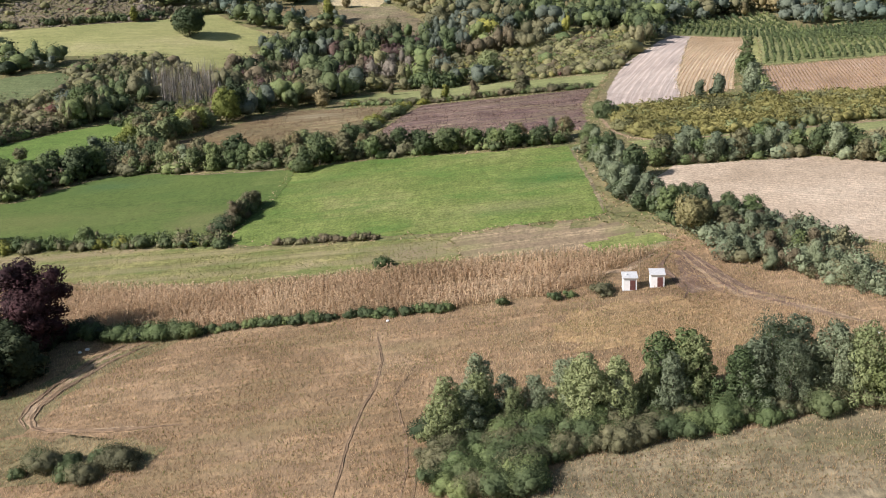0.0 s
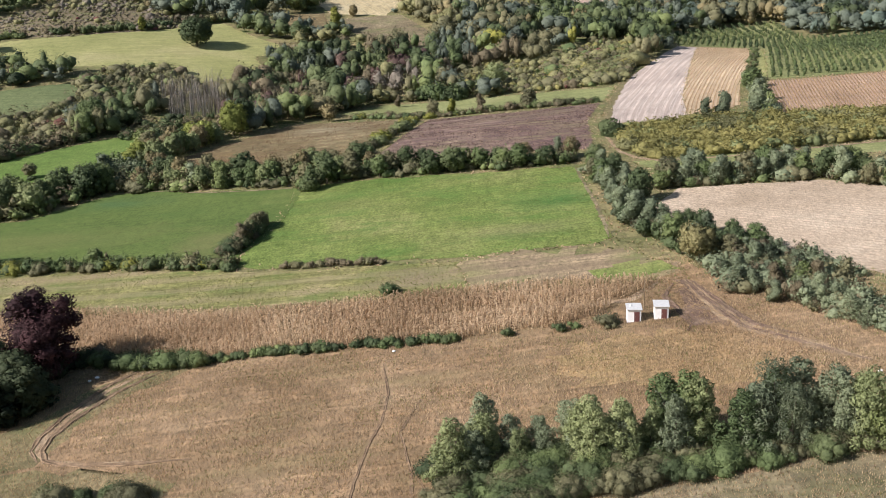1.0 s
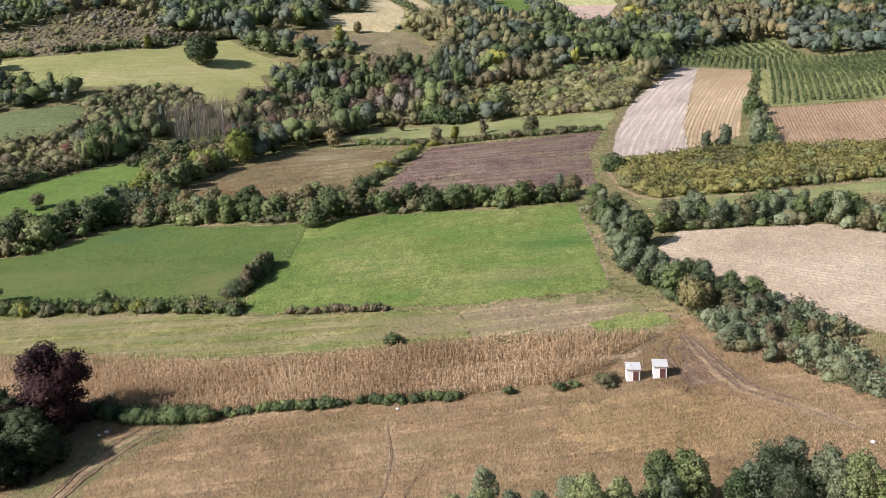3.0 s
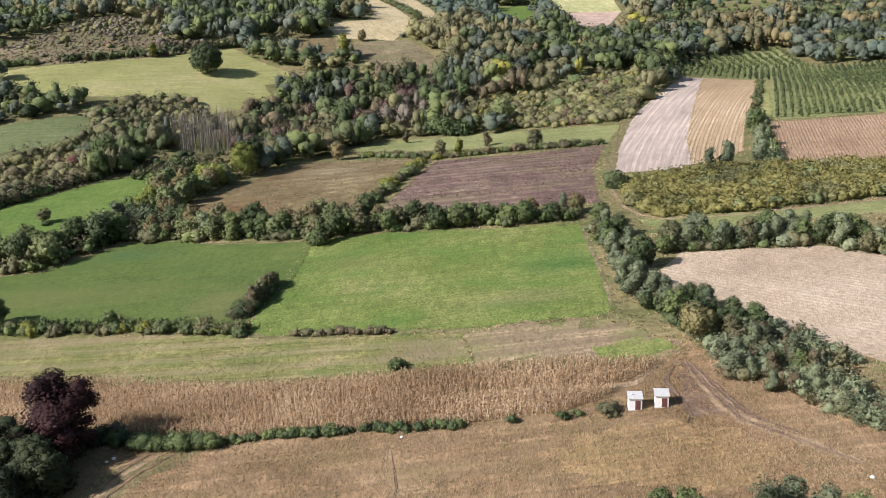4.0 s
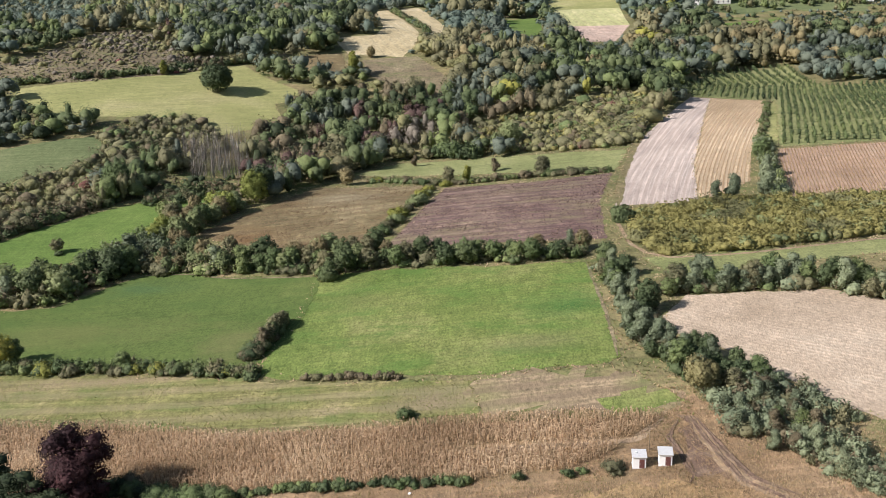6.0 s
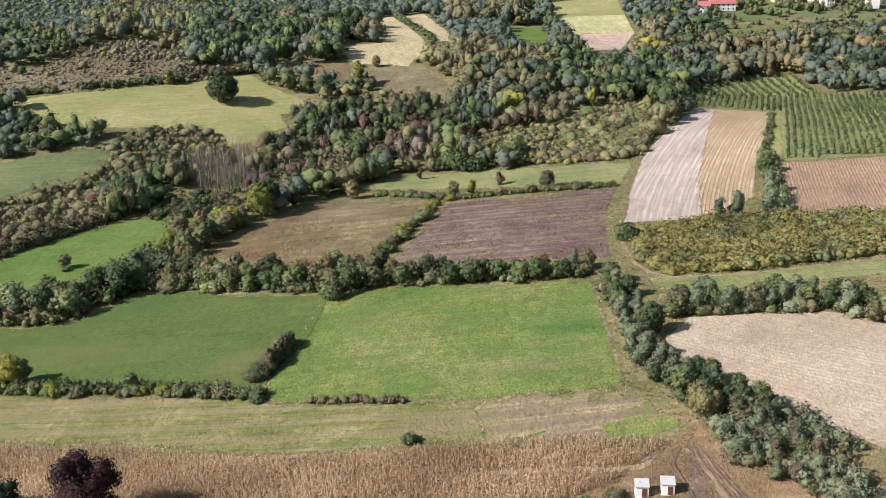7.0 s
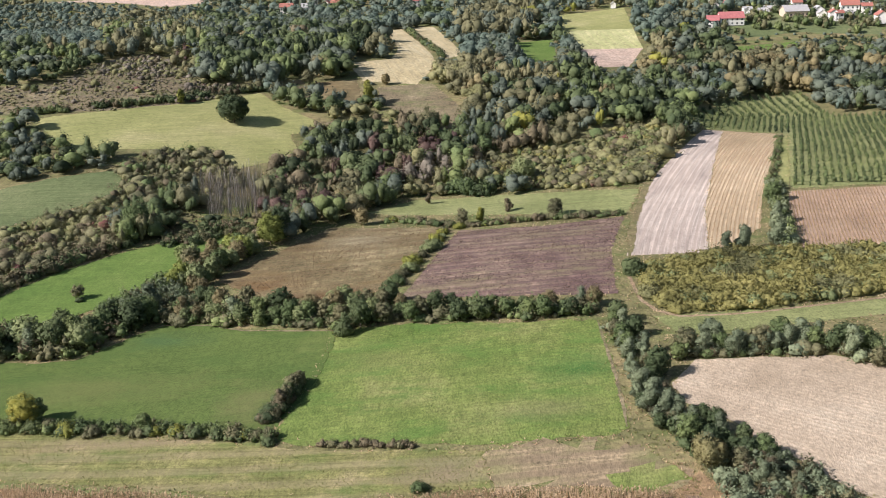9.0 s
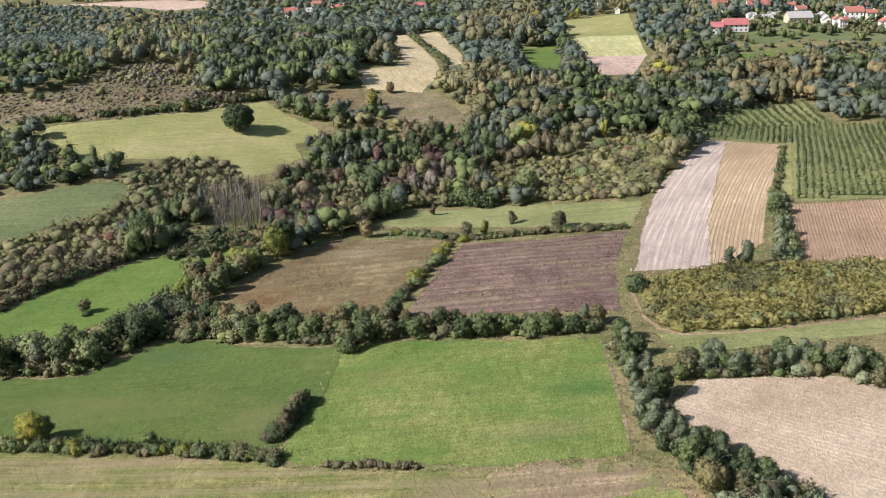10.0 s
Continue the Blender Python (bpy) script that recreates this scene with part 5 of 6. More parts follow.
for line in ([(-52, 169.5), (-58.5, 162), (-62.5, 152.5), (-64, 146.5), (-63.5, 142), (-62, 139), (-59, 137), (-49, 135), (-39, 134.5)], [(-55.5, 172), (-61, 165), (-64.5, 154.5), (-66, 147), (-65.5, 142.5), (-63, 138.5)]):
    ribbon("wheel_rut", line, 0.75, RUT, "dark wheel rut curving through dry grass", 0.17, 0.14)
for line in ([(-13, 161.5), (-11.5, 149.5), (-12, 140), (-13.5, 132), (-14.5, 122), (-15, 108.5)], [(-6, 148), (-9, 136), (-7, 123), (-6.5, 114), (-7, 107)], [(-7, 125.5), (-5, 118), (-5.5, 106.5)]):
    ribbon("wheel_rut", line, 0.32, RUT, "faint wheel rut through dry grass", 0.12, 0.06)
ribbon("field_path", [(37.5, 187), (31, 179), (22.5, 178.5), (7.5, 180), (-5, 180)], 2.0, TRACK, "tan earth track between the maize blocks", 0.14)
ribbon("field_path", [(42.5, 186.5), (43.5, 177.5), (45, 169.5), (46.5, 161.5), (52.5, 154), (57.5, 147), (60.5, 143.5)], 3.2, TRACK, "tan earth track leading past the sheds", 0.14)
for line in ([(40, 185.5), (37, 179), (38, 172), (39, 165), (37.5, 162)], [(42.5, 186.5), (43.5, 177.5), (45, 169.5), (46.5, 161.5), (52.5, 154), (57.5, 147), (60.5, 143.5)], [(43.5, 185.5), (45, 177), (46.5, 169), (48.5, 162), (54, 155.5)]):
    ribbon("wheel_rut", line, 0.8, MUD, "muddy wheel rut beside the sheds", 0.22, 0.09)
# ---------------------------------------------------------------- maize field
PLANTED = [(52, 318), (80, 330), (131, 331), (158, 331), (141, 291), (116.5, 290.5), (78, 280), (54, 278), (47.5, 292)]
CORN = [(-145, 210.5), (-110, 208.5), (-78, 203.5), (-49.5, 194.5), (-25.5, 191.5), (-8.5, 192.5), (8, 192), (24, 190.5), (34.5, 188.5)] + [(36.5, 186), (30, 179), (23, 173), (16.5, 170), (5, 169.5), (-1, 168.5), (-21.5, 171), (-45, 173.5), (-68, 179), (-100, 186), (-132.5, 188.5)]
corn_rng = np.random.default_rng(9)
cx, cy = np.meshgrid(np.arange(-114, 38, 0.45), np.arange(164, 214, 0.8))
cy = cy + cx * -0.07
cx, cy = cx.ravel() + corn_rng.uniform(-0.14, 0.14, cx.size), cy.ravel() + corn_rng.uniform(-0.1, 0.1, cx.size)
GAP = [(-5, 182), (8, 181.5), (22.5, 180), (32, 179.5), (36.5, 186)]
GAP = GAP + [(x, y - 1.7) for x, y in reversed(GAP)]
keep = inside(CORN, cx, cy) & ~inside(GAP, cx, cy) & (corn_rng.random(cx.size) > 0.06)
cx, cy = cx[keep], cy[keep]
n = len(cx)
base = np.stack([cx, cy, height(cx, cy)], 1)
tall = corn_rng.uniform(1.4, 2.2, (n, 1)) * np.where(corn_rng.random((n, 1)) < 0.1, 0.6, 1)
lean = np.hstack([corn_rng.normal(0, 0.16, (n, 2)), np.ones((n, 1))])
side = corn_rng.normal(size=(n, 3)) * (1, 1, 0)
side /= np.linalg.norm(side, axis=1)[:, None]
tip = base + lean * tall
pieces = [np.stack([base - side * 0.045, base + side * 0.045, tip + side * 0.055, tip - side * 0.055], 1)]
for f in (0.35, 0.55, 0.75, 0.88, 0.97):
    d = corn_rng.normal(size=(n, 3)) * (1, 1, 0)
    d /= np.linalg.norm(d, axis=1)[:, None]
    a = base + lean * tall * f
    r = corn_rng.uniform(0.25, 0.55, (n, 1))
    e = a + d * r + np.array([0, 0, 1.0]) * corn_rng.uniform(-0.35, 0.15, (n, 1))
    k = np.cross(d, (0, 0, 1.0)) * 0.095
    pieces.append(np.stack([a - k, a + k, a * 0.4 + e * 0.6 + k * 1.3 + (0, 0, 0.12), e], 1))
cv = np.concatenate(pieces).reshape(-1, 3)
tagged(new("maize", mesh_from("maize", cv, quads(len(cv) // 4), L_CORN)), "rows of dry straw-coloured standing maize", "maize", kind="stuff")


# ---------------------------------------------------------------- dry grass
def tufts(name, mat, x, y, lo, hi, width, label, seed, blades=2, sway=(0.7, 1.8)):
    """Blades of grass in tufts; sway is how far they lean for their height."""
    r = np.random.default_rng(seed)
    n = len(x)
    b = np.stack([x, y, height(x, y)], 1)
    out = []
    for i in range(blades):
        d = r.normal(size=(n, 3)) * (1, 1, 0)
        d /= np.linalg.norm(d, axis=1)[:, None]
        h = r.uniform(lo, hi, (n, 1))
        s = np.cross(d, (0, 0, 1.0)) * width * r.uniform(0.6, 1.4, (n, 1))
        top = b + d * h * r.uniform(*sway, (n, 1)) + np.array([0, 0, 1.0]) * h * r.uniform(0.4, 1.0, (n, 1))
        mid = b * 0.45 + top * 0.55 + (0, 0, 0.05)
        out.append(np.stack([b - s, b + s, mid + s * 0.9, top], 1))
    v = np.concatenate(out).reshape(-1, 3)
    return tagged(new(name, mesh_from(name, v, quads(len(v) // 4), mat)), label, "grass", kind="stuff")


g_rng = np.random.default_rng(31)
tx, ty = g_rng.uniform(-95, 90, 340000), g_rng.uniform(98, 200, 340000)
ok = ~inside(CORN, tx, ty) & (np.abs(tx) < 0.46 * ty + 8) & ~inside([(40.5, 187), (43.5, 186.5), (43, 177.5), (45, 167), (44.5, 162), (39, 164), (39.5, 173.5)], tx, ty)
for o in FIELDS:
    ok &= ~inside(o, tx, ty)
for line in ([(-52, 169.5), (-58.5, 162), (-62.5, 152.5), (-64, 146.5), (-63.5, 142), (-62, 139), (-59, 137), (-49, 135), (-39, 134.5)], [(-55.5, 172), (-61, 165), (-64.5, 154.5), (-66, 147), (-65.5, 142.5), (-63, 138.5)], [(-13, 161.5), (-11.5, 149.5), (-12, 140), (-13.5, 132), (-14.5, 122), (-15, 108.5)], [(42.5, 186.5), (43.5, 177.5), (45, 169.5), (46.5, 161.5), (52.5, 154), (57.5, 147), (60.5, 143.5)], [(43.5, 185.5), (45, 177), (46.5, 169), (48.5, 162), (54, 155.5)]):
    ok &= np.array([edge_gap(line + line[::-1], tx, ty)])[0] > 0.6
tx, ty = tx[ok], ty[ok]
clumpy = np.array([noise.noise(Vector((a * 0.12, b * 0.12, 7))) for a, b in zip(tx, ty)])
lane = (ty + tx * 0.06 + 0.0016 * (tx + 10) ** 2 + 1.3 * clumpy) / 5.8 % 1.0
ok = (clumpy + g_rng.uniform(-0.5, 0.5, len(tx)) > -0.3) & ((lane > 0.09) | (g_rng.random(len(tx)) < 0.25))
tx, ty, clumpy = tx[ok], ty[ok], clumpy[ok]
green = g_rng.random(len(tx)) < 0.06 + 0.25 * np.clip(clumpy, 0, 1)
upright = (0.1, 0.5)
brown = ~green & (g_rng.random(len(tx)) < 0.14)
tufts("dry_grass", L_HAY, tx[~green & ~brown], ty[~green & ~brown], 0.20, 0.52, 0.045, "tufts of dry tan grass and dead weeds", 41, 1, upright)
tufts("dead_weeds", L_WEED, tx[brown], ty[brown], 0.25, 0.62, 0.05, "brown dead weed stalks in dry grass", 43, 1, upright)
tufts("green_tufts", L_GRASS, tx[green], ty[green], 0.15, 0.40, 0.06, "scattered tufts of yellow-green weeds", 42, 2, upright)

# weeds and tall grass along the field borders and on the rough verges
bx, by = [], []
for o in FIELDS:
    if min(p[1] for p in o) < 600:
        for (ax, ay), (qx, qy) in zip(o, o[1:] + o[:1]):
            k = int(math.hypot(qx - ax, qy - ay) / 1.7) + 1
            f = g_rng.random(k)
            bx.append(ax + (qx - ax) * f + g_rng.normal(0, 0.7, k))
            by.append(ay + (qy - ay) * f + g_rng.normal(0, 0.7, k))
bx, by = np.concatenate(bx), np.concatenate(by)
vx, vy = g_rng.uniform(-190, 170, 42000), g_rng.uniform(185, 470, 42000)
ok = ~inside(CORN, vx, vy) & ~inside(PLANTED, vx, vy) & (vx > -0.5 * vy - 8) & (vx < 0.44 * vy + 8)
for o in FIELDS:
    ok &= ~inside(o, vx, vy)
bx, by = np.concatenate([bx, vx[ok]]), np.concatenate([by, vy[ok]])
ok = (bx > -0.52 * by - 8) & (bx < 0.46 * by + 8)
bx, by = bx[ok], by[ok]
kind = g_rng.random(len(bx))
for lo, hi, mat, name, label in ((0, 0.5, L_HAY, "border_grass", "tall bleached grass along the field borders"), (0.5, 0.95, L_GRASS, "border_weeds", "yellow-green weeds along the field borders"),
                                 (0.95, 1, L_OLIVE, "border_bushes", "low olive weeds along the field borders")):
    ok = (kind >= lo) & (kind < hi)
    tufts(name, mat, bx[ok], by[ok], 0.2, 0.6, 0.13, label, 50 + int(lo * 100), 3)
ex, ey = np.concatenate([g_rng.normal(26, 17, 9000), g_rng.normal(48, 7, 7000)]), np.concatenate([g_rng.normal(148, 8, 9000), g_rng.normal(150, 14, 7000)])
ok = ~inside(CORN, ex, ey) & ~inside(NEAR, ex, ey) & (np.hypot(ex - 32, ey - 169.7) > 3.2)
for o in FIELDS + [[(40.5, 187), (43.5, 186.5), (43, 177.5), (45, 167), (44.5, 162), (39, 164), (39.5, 173.5)]]:
    ok &= ~inside(o, ex, ey)
tufts("golden_grass", L_HAY, ex[ok], ey[ok], 0.25, 0.6, 0.05, "tall golden grass round the sheds", 61, 1, upright)

WORN = [(41.5, 183), (43, 172), (43.5, 163), (45, 154), (48, 145), (52, 139), (58, 138), (61, 141)]
fx, fy = [], []
for (ax, ay), (qx, qy) in zip(WORN, WORN[1:]):
    k = int(math.hypot(qx - ax, qy - ay) * 60)
    f = g_rng.random(k)
    fx.append(ax + (qx - ax) * f + g_rng.normal(0, 2.6, k))
    fy.append(ay + (qy - ay) * f + g_rng.normal(0, 2.6, k))
tufts("flattened_straw", L_HAY, np.concatenate(fx), np.concatenate(fy), 0.12, 0.30, 0.06, "flattened pale straw beside the wheel ruts", 66, 2, (1.6, 3.2))

# cut stalks standing in rows on the stubble, dead stalks on the reddish field, tussocks on the rough meadow and fallow land
def row_places(outline, angle, apart, step, x0, x1, y0, y1, bend=0.0, centre=(0, 0)):
    """Places along bending rows inside an outline."""
    a = radians(angle)
    u, v = np.meshgrid(np.arange(-130, 130, step), np.arange(-70, 70, apart))
    u, v = u.ravel() + g_rng.uniform(-step, step, u.size) / 2, v.ravel() + g_rng.normal(0, 0.12, u.size)
    v = v - bend * u * u
    x, y = centre[0] + u * math.cos(a) - v * math.sin(a), centre[1] + u * math.sin(a) + v * math.cos(a)
    k = inside(outline, x, y) & (x > x0) & (x < x1) & (y > y0) & (y < y1)
    return x[k], y[k]


sx, sy = row_places(OUT["stubble_field"][0], 72, 1.4, 0.45, 60, 160, 320, 530, 0.0006, (85, 410))
tufts("maize_stubble", L_CORN, sx, sy, 0.35, 0.95, 0.10, "rows of cut straw-coloured maize stalks", 71, 2, upright)
sx, sy = row_places(OUT["dry_field"][0], 78, 1.2, 0.5, 90, 190, 320, 410, 0.0, (140, 365))
tufts("withered_crop", L_HAY, sx, sy, 0.4, 1.1, 0.13, "rows of withered straw-brown crop", 72, 2, upright)
for outline, mat, count, lo, hi, name, label in ((OUT["meadow"][1], L_TURF, 26000, 0.10, 0.30, "meadow_tussocks", "green tussocks on the uneven meadow"),
                                                 (OUT["fallow_field"][1], L_RUSSET, 9000, 0.25, 0.6, "purple_weeds", "purple-brown dead weeds on fallow land"),
                                                 (OUT["fallow_field"][1], L_WEED, 4000, 0.2, 0.45, "straw_weeds", "tan dead grass on fallow land"),
                                                 (OUT["fallow_field"][0], L_WEED, 9000, 0.25, 0.7, "brown_weeds", "brown withered weeds on fallow land"),
                                                 (OUT["grass_strip"][0], L_GRASS, 16000, 0.12, 0.35, "strip_grass", "yellow-green grass tufts on the strip")):
    qx, qy = np.array(outline)[:, 0], np.array(outline)[:, 1]
    sx, sy = g_rng.uniform(qx.min(), qx.max(), count * 2), g_rng.uniform(qy.min(), qy.max(), count * 2)
    ok = inside(outline, sx, sy)
    sx, sy = sx[ok][:count], sy[ok][:count]
    ok = np.array([noise.noise(Vector((a * 0.05, b * 0.16, 3))) for a, b in zip(sx, sy)]) + g_rng.uniform(-0.35, 0.35, len(sx)) > -0.1
    tufts(name, mat, sx[ok], sy[ok], lo, hi, 0.12, label, len(name) + count, 1, (0.3, 1.0))

# ---------------------------------------------------------------- plantation and orchard
ORCHARD, UPPER, PLANTATION = [(110, 552), (142, 600), (186, 621), (190, 569), (214, 562), (252, 549), (189, 403), (122, 408), (151, 516), (112, 523)], [(112, 560), (140, 600), (166, 616), (188, 622), (186, 589), (187, 573), (138, 563), (115, 542)], [(52, 318), (80, 330), (131, 331), (158, 331), (141, 291), (116.5, 290.5), (78, 280), (54, 278), (47.5, 292)]
o_rng = random.Random(8)
orchard = Stuff("orchard_trees", [L_DARK, L_GREEN], "rows of small dark green orchard trees", "orchard")


def orchard_block(origin, u, v, across, apart, accept, ni, nj):
    for i in range(-ni, ni):
        for j in range(-nj, nj):
            q = Vector(origin) + Vector(u) * (i * across + o_rng.uniform(-0.2, 0.2)) + Vector(v) * (j * apart + o_rng.uniform(-0.3, 0.3))
            if accept(q.x, q.y) and o_rng.random() > 0.04:
                h = o_rng.uniform(2.2, 3.4)
                orchard.add(q.x, q.y, float(height(q.x, q.y)) - 0.05, orchard.form(o_rng.choice(["tall", "round"]), 3.0, 34, 0.7, o_rng.randrange(4), 2), h / 3.0 * 0.95, h / 3.0, o_rng.choice([0, 0, 1]), o_rng)


orchard_block((121, 408), (0.964, -0.267), (0.267, 0.964), 2.9, 4.6, lambda x, y: inside(ORCHARD, x, y) and not inside(UPPER, x, y) and edge_gap(ORCHARD, x, y) > 1.2, 70, 40)
orchard_block((150, 590), (0.99, 0.11), (-0.03, 0.999), 5.2, 3.0, lambda x, y: inside(UPPER, x, y), 30, 40)
orchard.done()
plantation = Stuff("plantation_shrubs", [L_PLANT, L_SCRUB, L_FRESH], "dense yellow-green plantation shrubs in rows", "shrub plantation")
for i in range(-10, 120):
    for j in range(-6, 54):
        x, y = 36 + i * 1.6 + o_rng.uniform(-0.6, 0.6), 270 + j * 1.9 + o_rng.uniform(-0.5, 0.5) + i * 0.03
        if inside(PLANTATION, x, y):
            h = o_rng.uniform(2.0, 4.0)
            plantation.add(x, y, float(height(x, y)) - 0.05, plantation.form(o_rng.choice(["brush", "mound"]), 3.0, 90, 0.42, o_rng.randrange(6), 3), h / 3.0 * o_rng.uniform(1.1, 1.6), h / 3.0, (0 if noise.noise(Vector((x * 0.08, y * 0.08, 2))) > -0.22 else 1) if o_rng.random() > 0.08 else 2, o_rng)
plantation.done()


# ---------------------------------------------------------------- white sheds
def shed(x, y, turn, label, vent):
    ob = new("shed")
    ob.matrix_basis = pose(x, y, float(height(x, y)) - 0.1, 0, 0, turn) @ Matrix.Scale(1.12, 4)
    bm = bmesh.new()
    slab(bm, -1.05, 1.05, -1.0, 1.0, 0, 2.05, 0.03)
    for v in bm.verts:
        if v.co.z > 1.5 and v.co.y > 0:
            v.co.z += 0.22
    part("body", bm, WHITE, ob, "white plastered walls")
    bm = bmesh.new()
    slab(bm, -1.2, 1.2, -1.22, 1.2, 2.05, 2.17, 0.02)
    for v in bm.verts:
        v.co.z += (v.co.y + 1.0) * 0.11
    part("roof", bm, CONCRETE, ob, "grey concrete roof slab")
    bm = bmesh.new()
    slab(bm, 0.04, 0.72, -1.05, -1.0, 0.12, 1.62, 0.01)
    door = part("door", bm, DOOR, ob, "red-brown door")
    bm = bmesh.new()
    slab(bm, -0.02, 0.04, -1.06, -1.0, 0.12, 1.68)
    slab(bm, 0.72, 0.78, -1.06, -1.0, 0.12, 1.68)
    slab(bm, 0.04, 0.72, -1.06, -1.0, 1.62, 1.68)
    part("door_frame", bm, DOOR, door)
    bm = bmesh.new()
    slab(bm, 0.10, 0.14, -1.09, -1.05, 0.85, 0.97)
    part("handle", bm, METAL, door, "metal door handle")
    bm = bmesh.new()
    slab(bm, -1.12, 1.12, -1.12, 1.06, -0.05, 0.12, 0.02)
    part("plinth", bm, CONCRETE, ob, "grey concrete plinth")
    if vent:
        bm = bmesh.new()
        slab(bm, -0.66, -0.40, -0.1, 0.16, 2.22, 2.52, 0.03)
        part("vent", bm, WHITE, ob, "white roof vent")
    return tagged(ob, label, "shed", "white sheds by the track")


shed(29.9, 169.6, -4, "small white plastered shed with brown door and roof vent", True)
shed(34.6, 169.7, -6, "small white plastered shed with a brown door", False)


def pole(x, y, h, label):
    bm = bmesh.new()
    limb(bm, (0, 0, -0.3), (0.05, 0, h), 0.09, 0.06, 8)
    ob = part("pole", bm, POLE)
    ob.matrix_basis = pose(x, y, float(height(x, y)))
    return tagged(ob, label, "pole")


pole(32.6, 175.0, 5.0, "tall weathered wooden pole behind the sheds")
pole(27.1, 170.5, 1.8, "short wooden post beside the shed")


def boulder(x, y, r, label):
    bm = bmesh.new()
    bmesh.ops.create_icosphere(bm, subdivisions=2, radius=r)
    for v in bm.verts:
        v.co *= 1 + 0.25 * noise.noise(v.co * 2 + Vector((x, y, 0)))
        v.co.z = v.co.z * 0.6 + r * 0.35
    ob = part("stone", bm, WHITE)
    ob.matrix_basis = pose(x, y, float(height(x, y)) + 0.05)
    return tagged(ob, label, "stone")


boulder(-11.5, 166.5, 0.32, "whitish stone lying in dry grass")
boulder(60, 139, 0.38, "whitish stone at the rutted track")

boulder(-64, 169, 0.45, "whitish stone in the shade of trees")
boulder(-65, 168, 0.35, "smaller whitish stone in the shade of trees")


# ---------------------------------------------------------------- village
def house(x, y, turn, wide, deep, tall, roof, wall, label, chimney=True):
    ob = new("house")
    ob.matrix_basis = pose(x, y, float(height(x, y)) - 0.2, 0, 0, turn)
    w, d = wide / 2, deep / 2
    bm = bmesh.new()
    slab(bm, -w, w, -d, d, 0, tall)
    rise = d * 0.7
    for sx in (-1, 1):
        bm.faces.new([bm.verts.new((sx * w, -d, tall)), bm.verts.new((sx * w, d, tall)), bm.verts.new((sx * w, 0, tall + rise))])
    part("wall", bm, wall, ob)
    bm = bmesh.new()
    for sy in (-1, 1):
        q = [(-w - 0.5, sy * (d + 0.6), tall - 0.4), (w + 0.5, sy * (d + 0.6), tall - 0.4), (w + 0.5, 0, tall + rise + 0.05), (-w - 0.5, 0, tall + rise + 0.05)]
        lo = [bm.verts.new(p) for p in q]
        hi = [bm.verts.new((p[0], p[1], p[2] + 0.22)) for p in q]
        bm.faces.new(lo)
        bm.faces.new(hi)
        for i in range(4):
            bm.faces.new((lo[i], lo[(i + 1) % 4], hi[(i + 1) % 4], hi[i]))
    bmesh.ops.recalc_face_normals(bm, faces=bm.faces[:])
    rf = part("roof", bm, roof, ob)
    if chimney:
        bm = bmesh.new()
        slab(bm, w * 0.4, w * 0.4 + 0.7, -0.2, 0.5, tall + rise * 0.5, tall + rise + 1.0)
        part("chimney", bm, wall, rf)
    k = max(1, int(wide / 3))
    for s in range(max(1, int(tall / 2.7))):
        for i in range(k):
            bm = bmesh.new()
            c = -w + wide * (i + 0.5) / k
            slab(bm, c - 0.55, c + 0.55, -d - 0.04, -d, 0.9 + 2.7 * s, 2.2 + 2.7 * s)
            part("window", bm, PANE, ob)
    return tagged(ob, label, "house", "village houses")


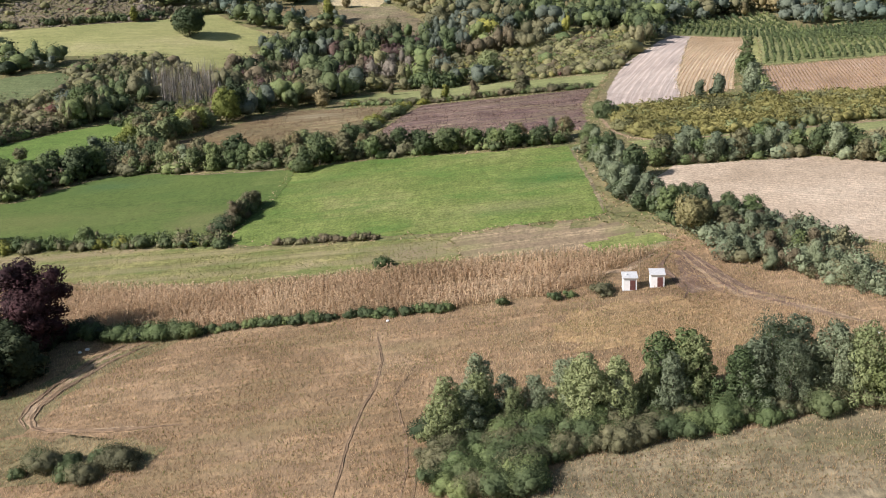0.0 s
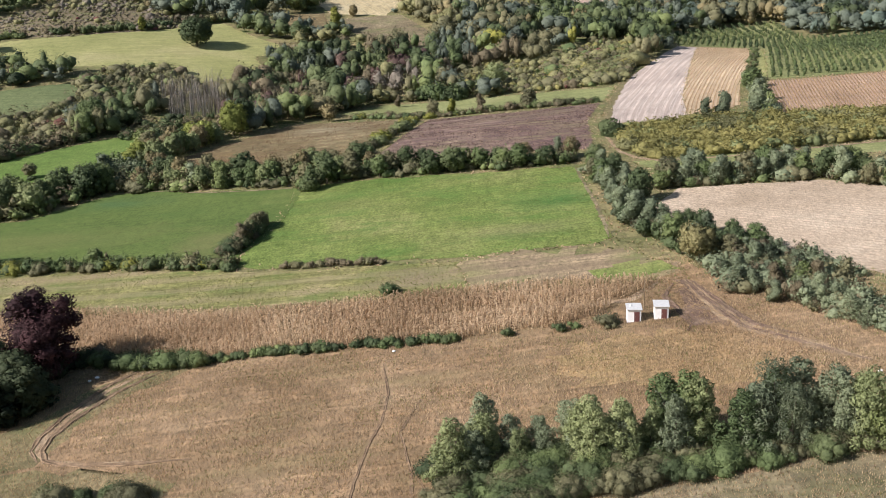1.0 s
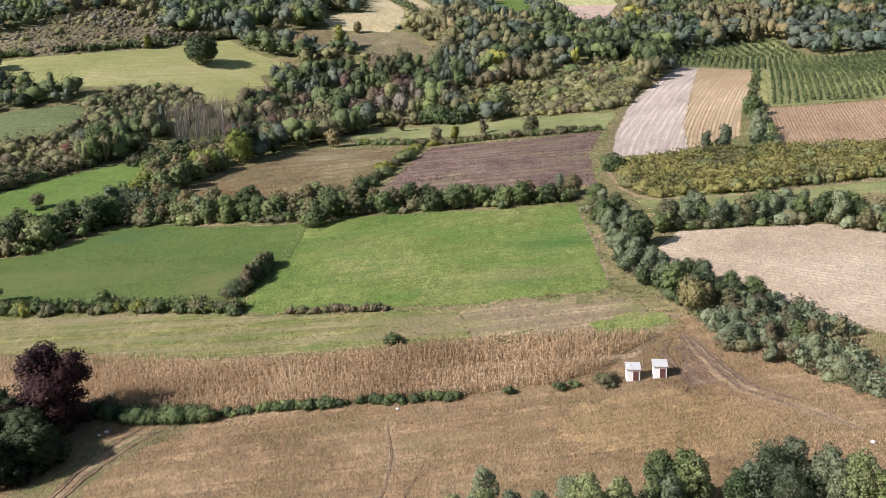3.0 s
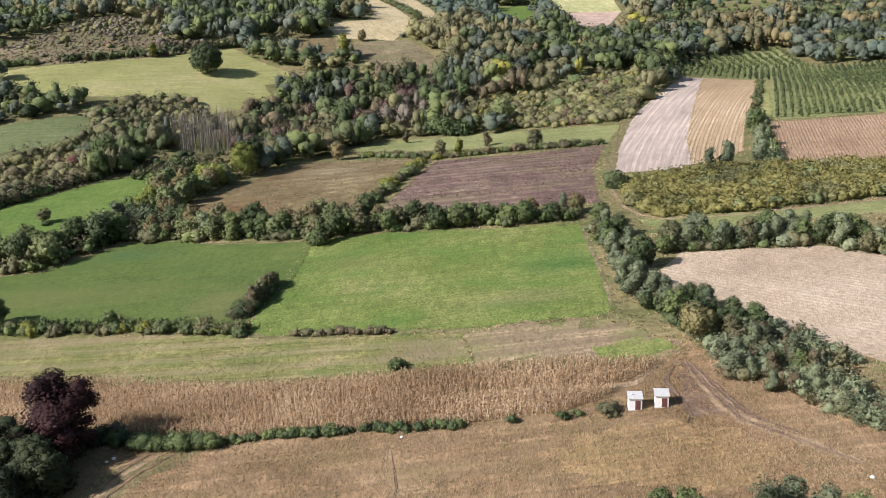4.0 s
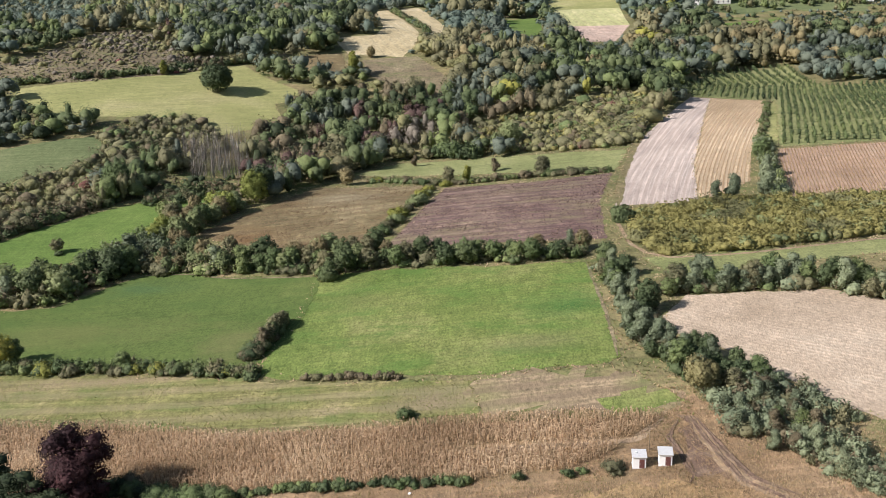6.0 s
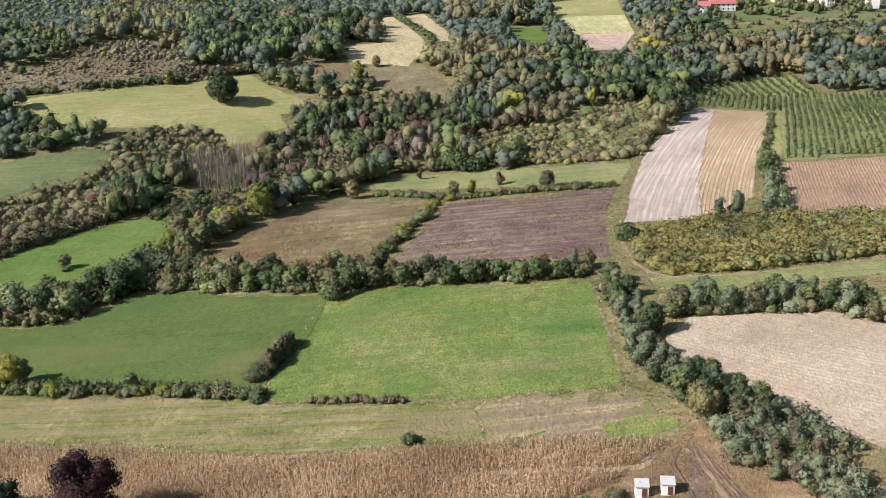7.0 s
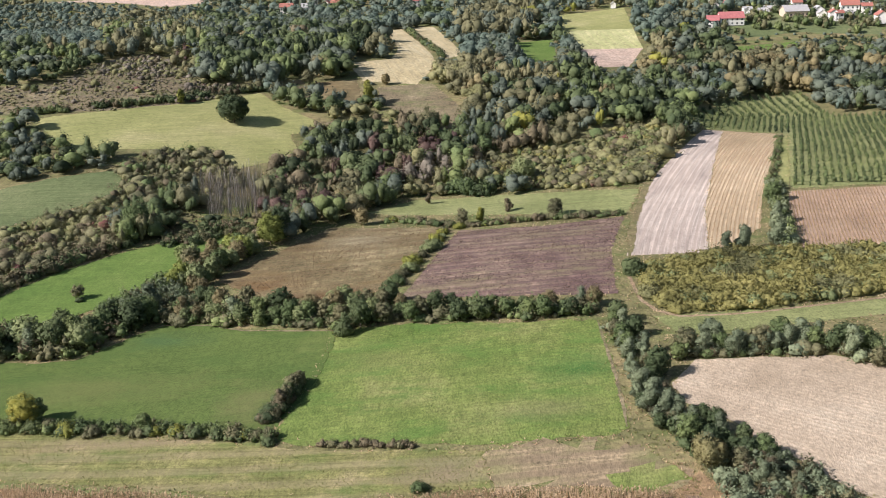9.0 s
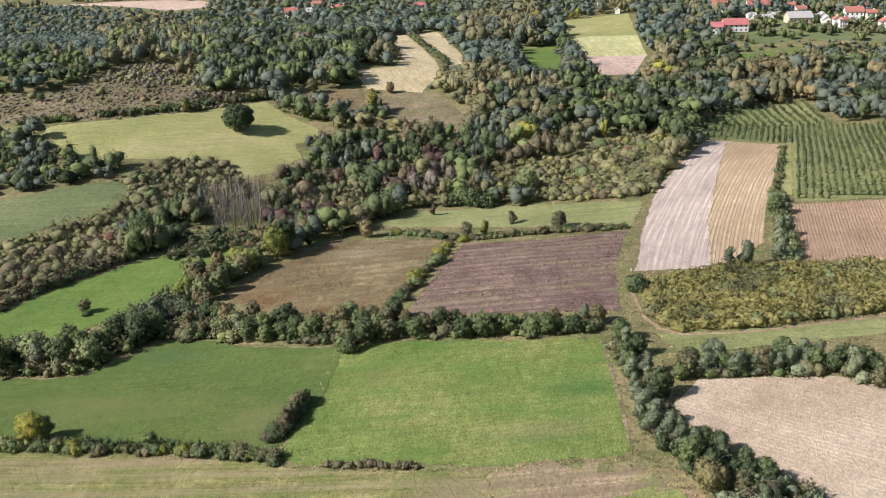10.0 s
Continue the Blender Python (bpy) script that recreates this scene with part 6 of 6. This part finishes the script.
LOOKS = {"pink": (ROOF_PINK, CREAM, "low white building with a faded red roof"), "red": (ROOF_RED, CREAM, "white village house with a red tiled roof"),
         "grey": (ROOF_GREY, CREAM, "small white outbuilding with a grey roof"), "tan": (ROOF_GREY, SANDY, "long sandy building with a pale roof")}
h_rng = random.Random(3)
for x, y, wide, look_of in [
        (167, 776, 8.2, "pink"),
        (181, 782, 17.5, "pink"),
        (184, 850, 14.6, "red"),
        (211, 843, 18.9, "red"),
        (201, 816, 6.8, "grey"),
        (210, 810, 5.9, "grey"),
        (218, 816, 5, "grey"),
        (232, 801, 22.6, "tan"),
        (250, 794, 10.4, "grey"),
        (258, 781, 8, "red"),
        (274, 807, 16.2, "red"),
        (285, 802, 9.2, "red"),
        (285, 771, 13.4, "red"),
        (229, 840, 6.1, "grey"),
        (181, 835, 10.7, "grey"),
        (151, 870, 6.7, "grey"),
        (167, 858, 8.5, "grey"),
        (242, 803, 4.6, "grey"),
        (190, 835, 9.3, "pink"),
        (239, 821, 9.3, "red"),
        (269, 789, 6.8, "grey"),
        (294, 831, 8.6, "grey"),
        (168, 780, 9.5, "pink"),
        (214, 841, 14.1, "red"),
        (189, 857, 19.0, "red"),
        (201, 816, 8.2, "grey"),
        (214, 817, 6.4, "grey"),
        (229, 847, 5.7, "red"),
        (251, 806, 12.8, "grey"),
        (255, 783, 10.7, "red"),
        (169, 874, 6.7, "grey"),
        (236, 837, 7.5, "red"),
        (254, 839, 8.5, "grey"),
        (290, 831, 7.6, "red"),
        (-174, 949, 14.7, "red"),
        (-156, 984, 10.8, "red"),
        (-140, 963, 10.6, "red"),
        (-131, 964, 11.6, "red"),
        (-156, 960, 15.8, "grey"),
        (-119, 1005, 3.8, "grey"),
        (-59, 964, 8.9, "pink"),
        (-49, 971, 7.4, "red"),
        (87, 908, 7.4, "grey"),
        (97, 906, 6.4, "grey"),
        (107, 873, 6.2, "grey"),
        (-2, 981, 6.4, "red")]:
    roof, wall, label = LOOKS[look_of]
    tall = {"pink": 5.4, "red": 6.2, "grey": 3.6, "tan": 4.2}[look_of]
    wide = wide if look_of == "pink" else wide * 0.8
    deep = min(11.0, max(4.0, wide * 0.7))
    house(x, y, h_rng.choice([4, -6, 10, 84]) if wide < 13 else h_rng.uniform(-6, 8), wide, deep, tall, roof, wall, label, look_of == "red")
gardens = Stuff("garden_trees", [L_DARK, L_GREEN, L_OLIVE], "dark garden trees among the houses", "trees")
for _ in range(900):
    x, y = h_rng.uniform(150, 310), h_rng.uniform(730, 850)
    if inside(VILLAGE, x, y) and noise.noise(Vector((x * 0.05, y * 0.05, 1))) + h_rng.uniform(-0.3, 0.3) > 0.08:
        h = h_rng.uniform(3.5, 8.0)
        gardens.add(x, y, float(height(x, y)) - 0.2, gardens.form("round", 10.0, 60, 1.6, h_rng.randrange(3), 4), h / 10, h / 10, h_rng.randrange(3), h_rng)
gardens.done()
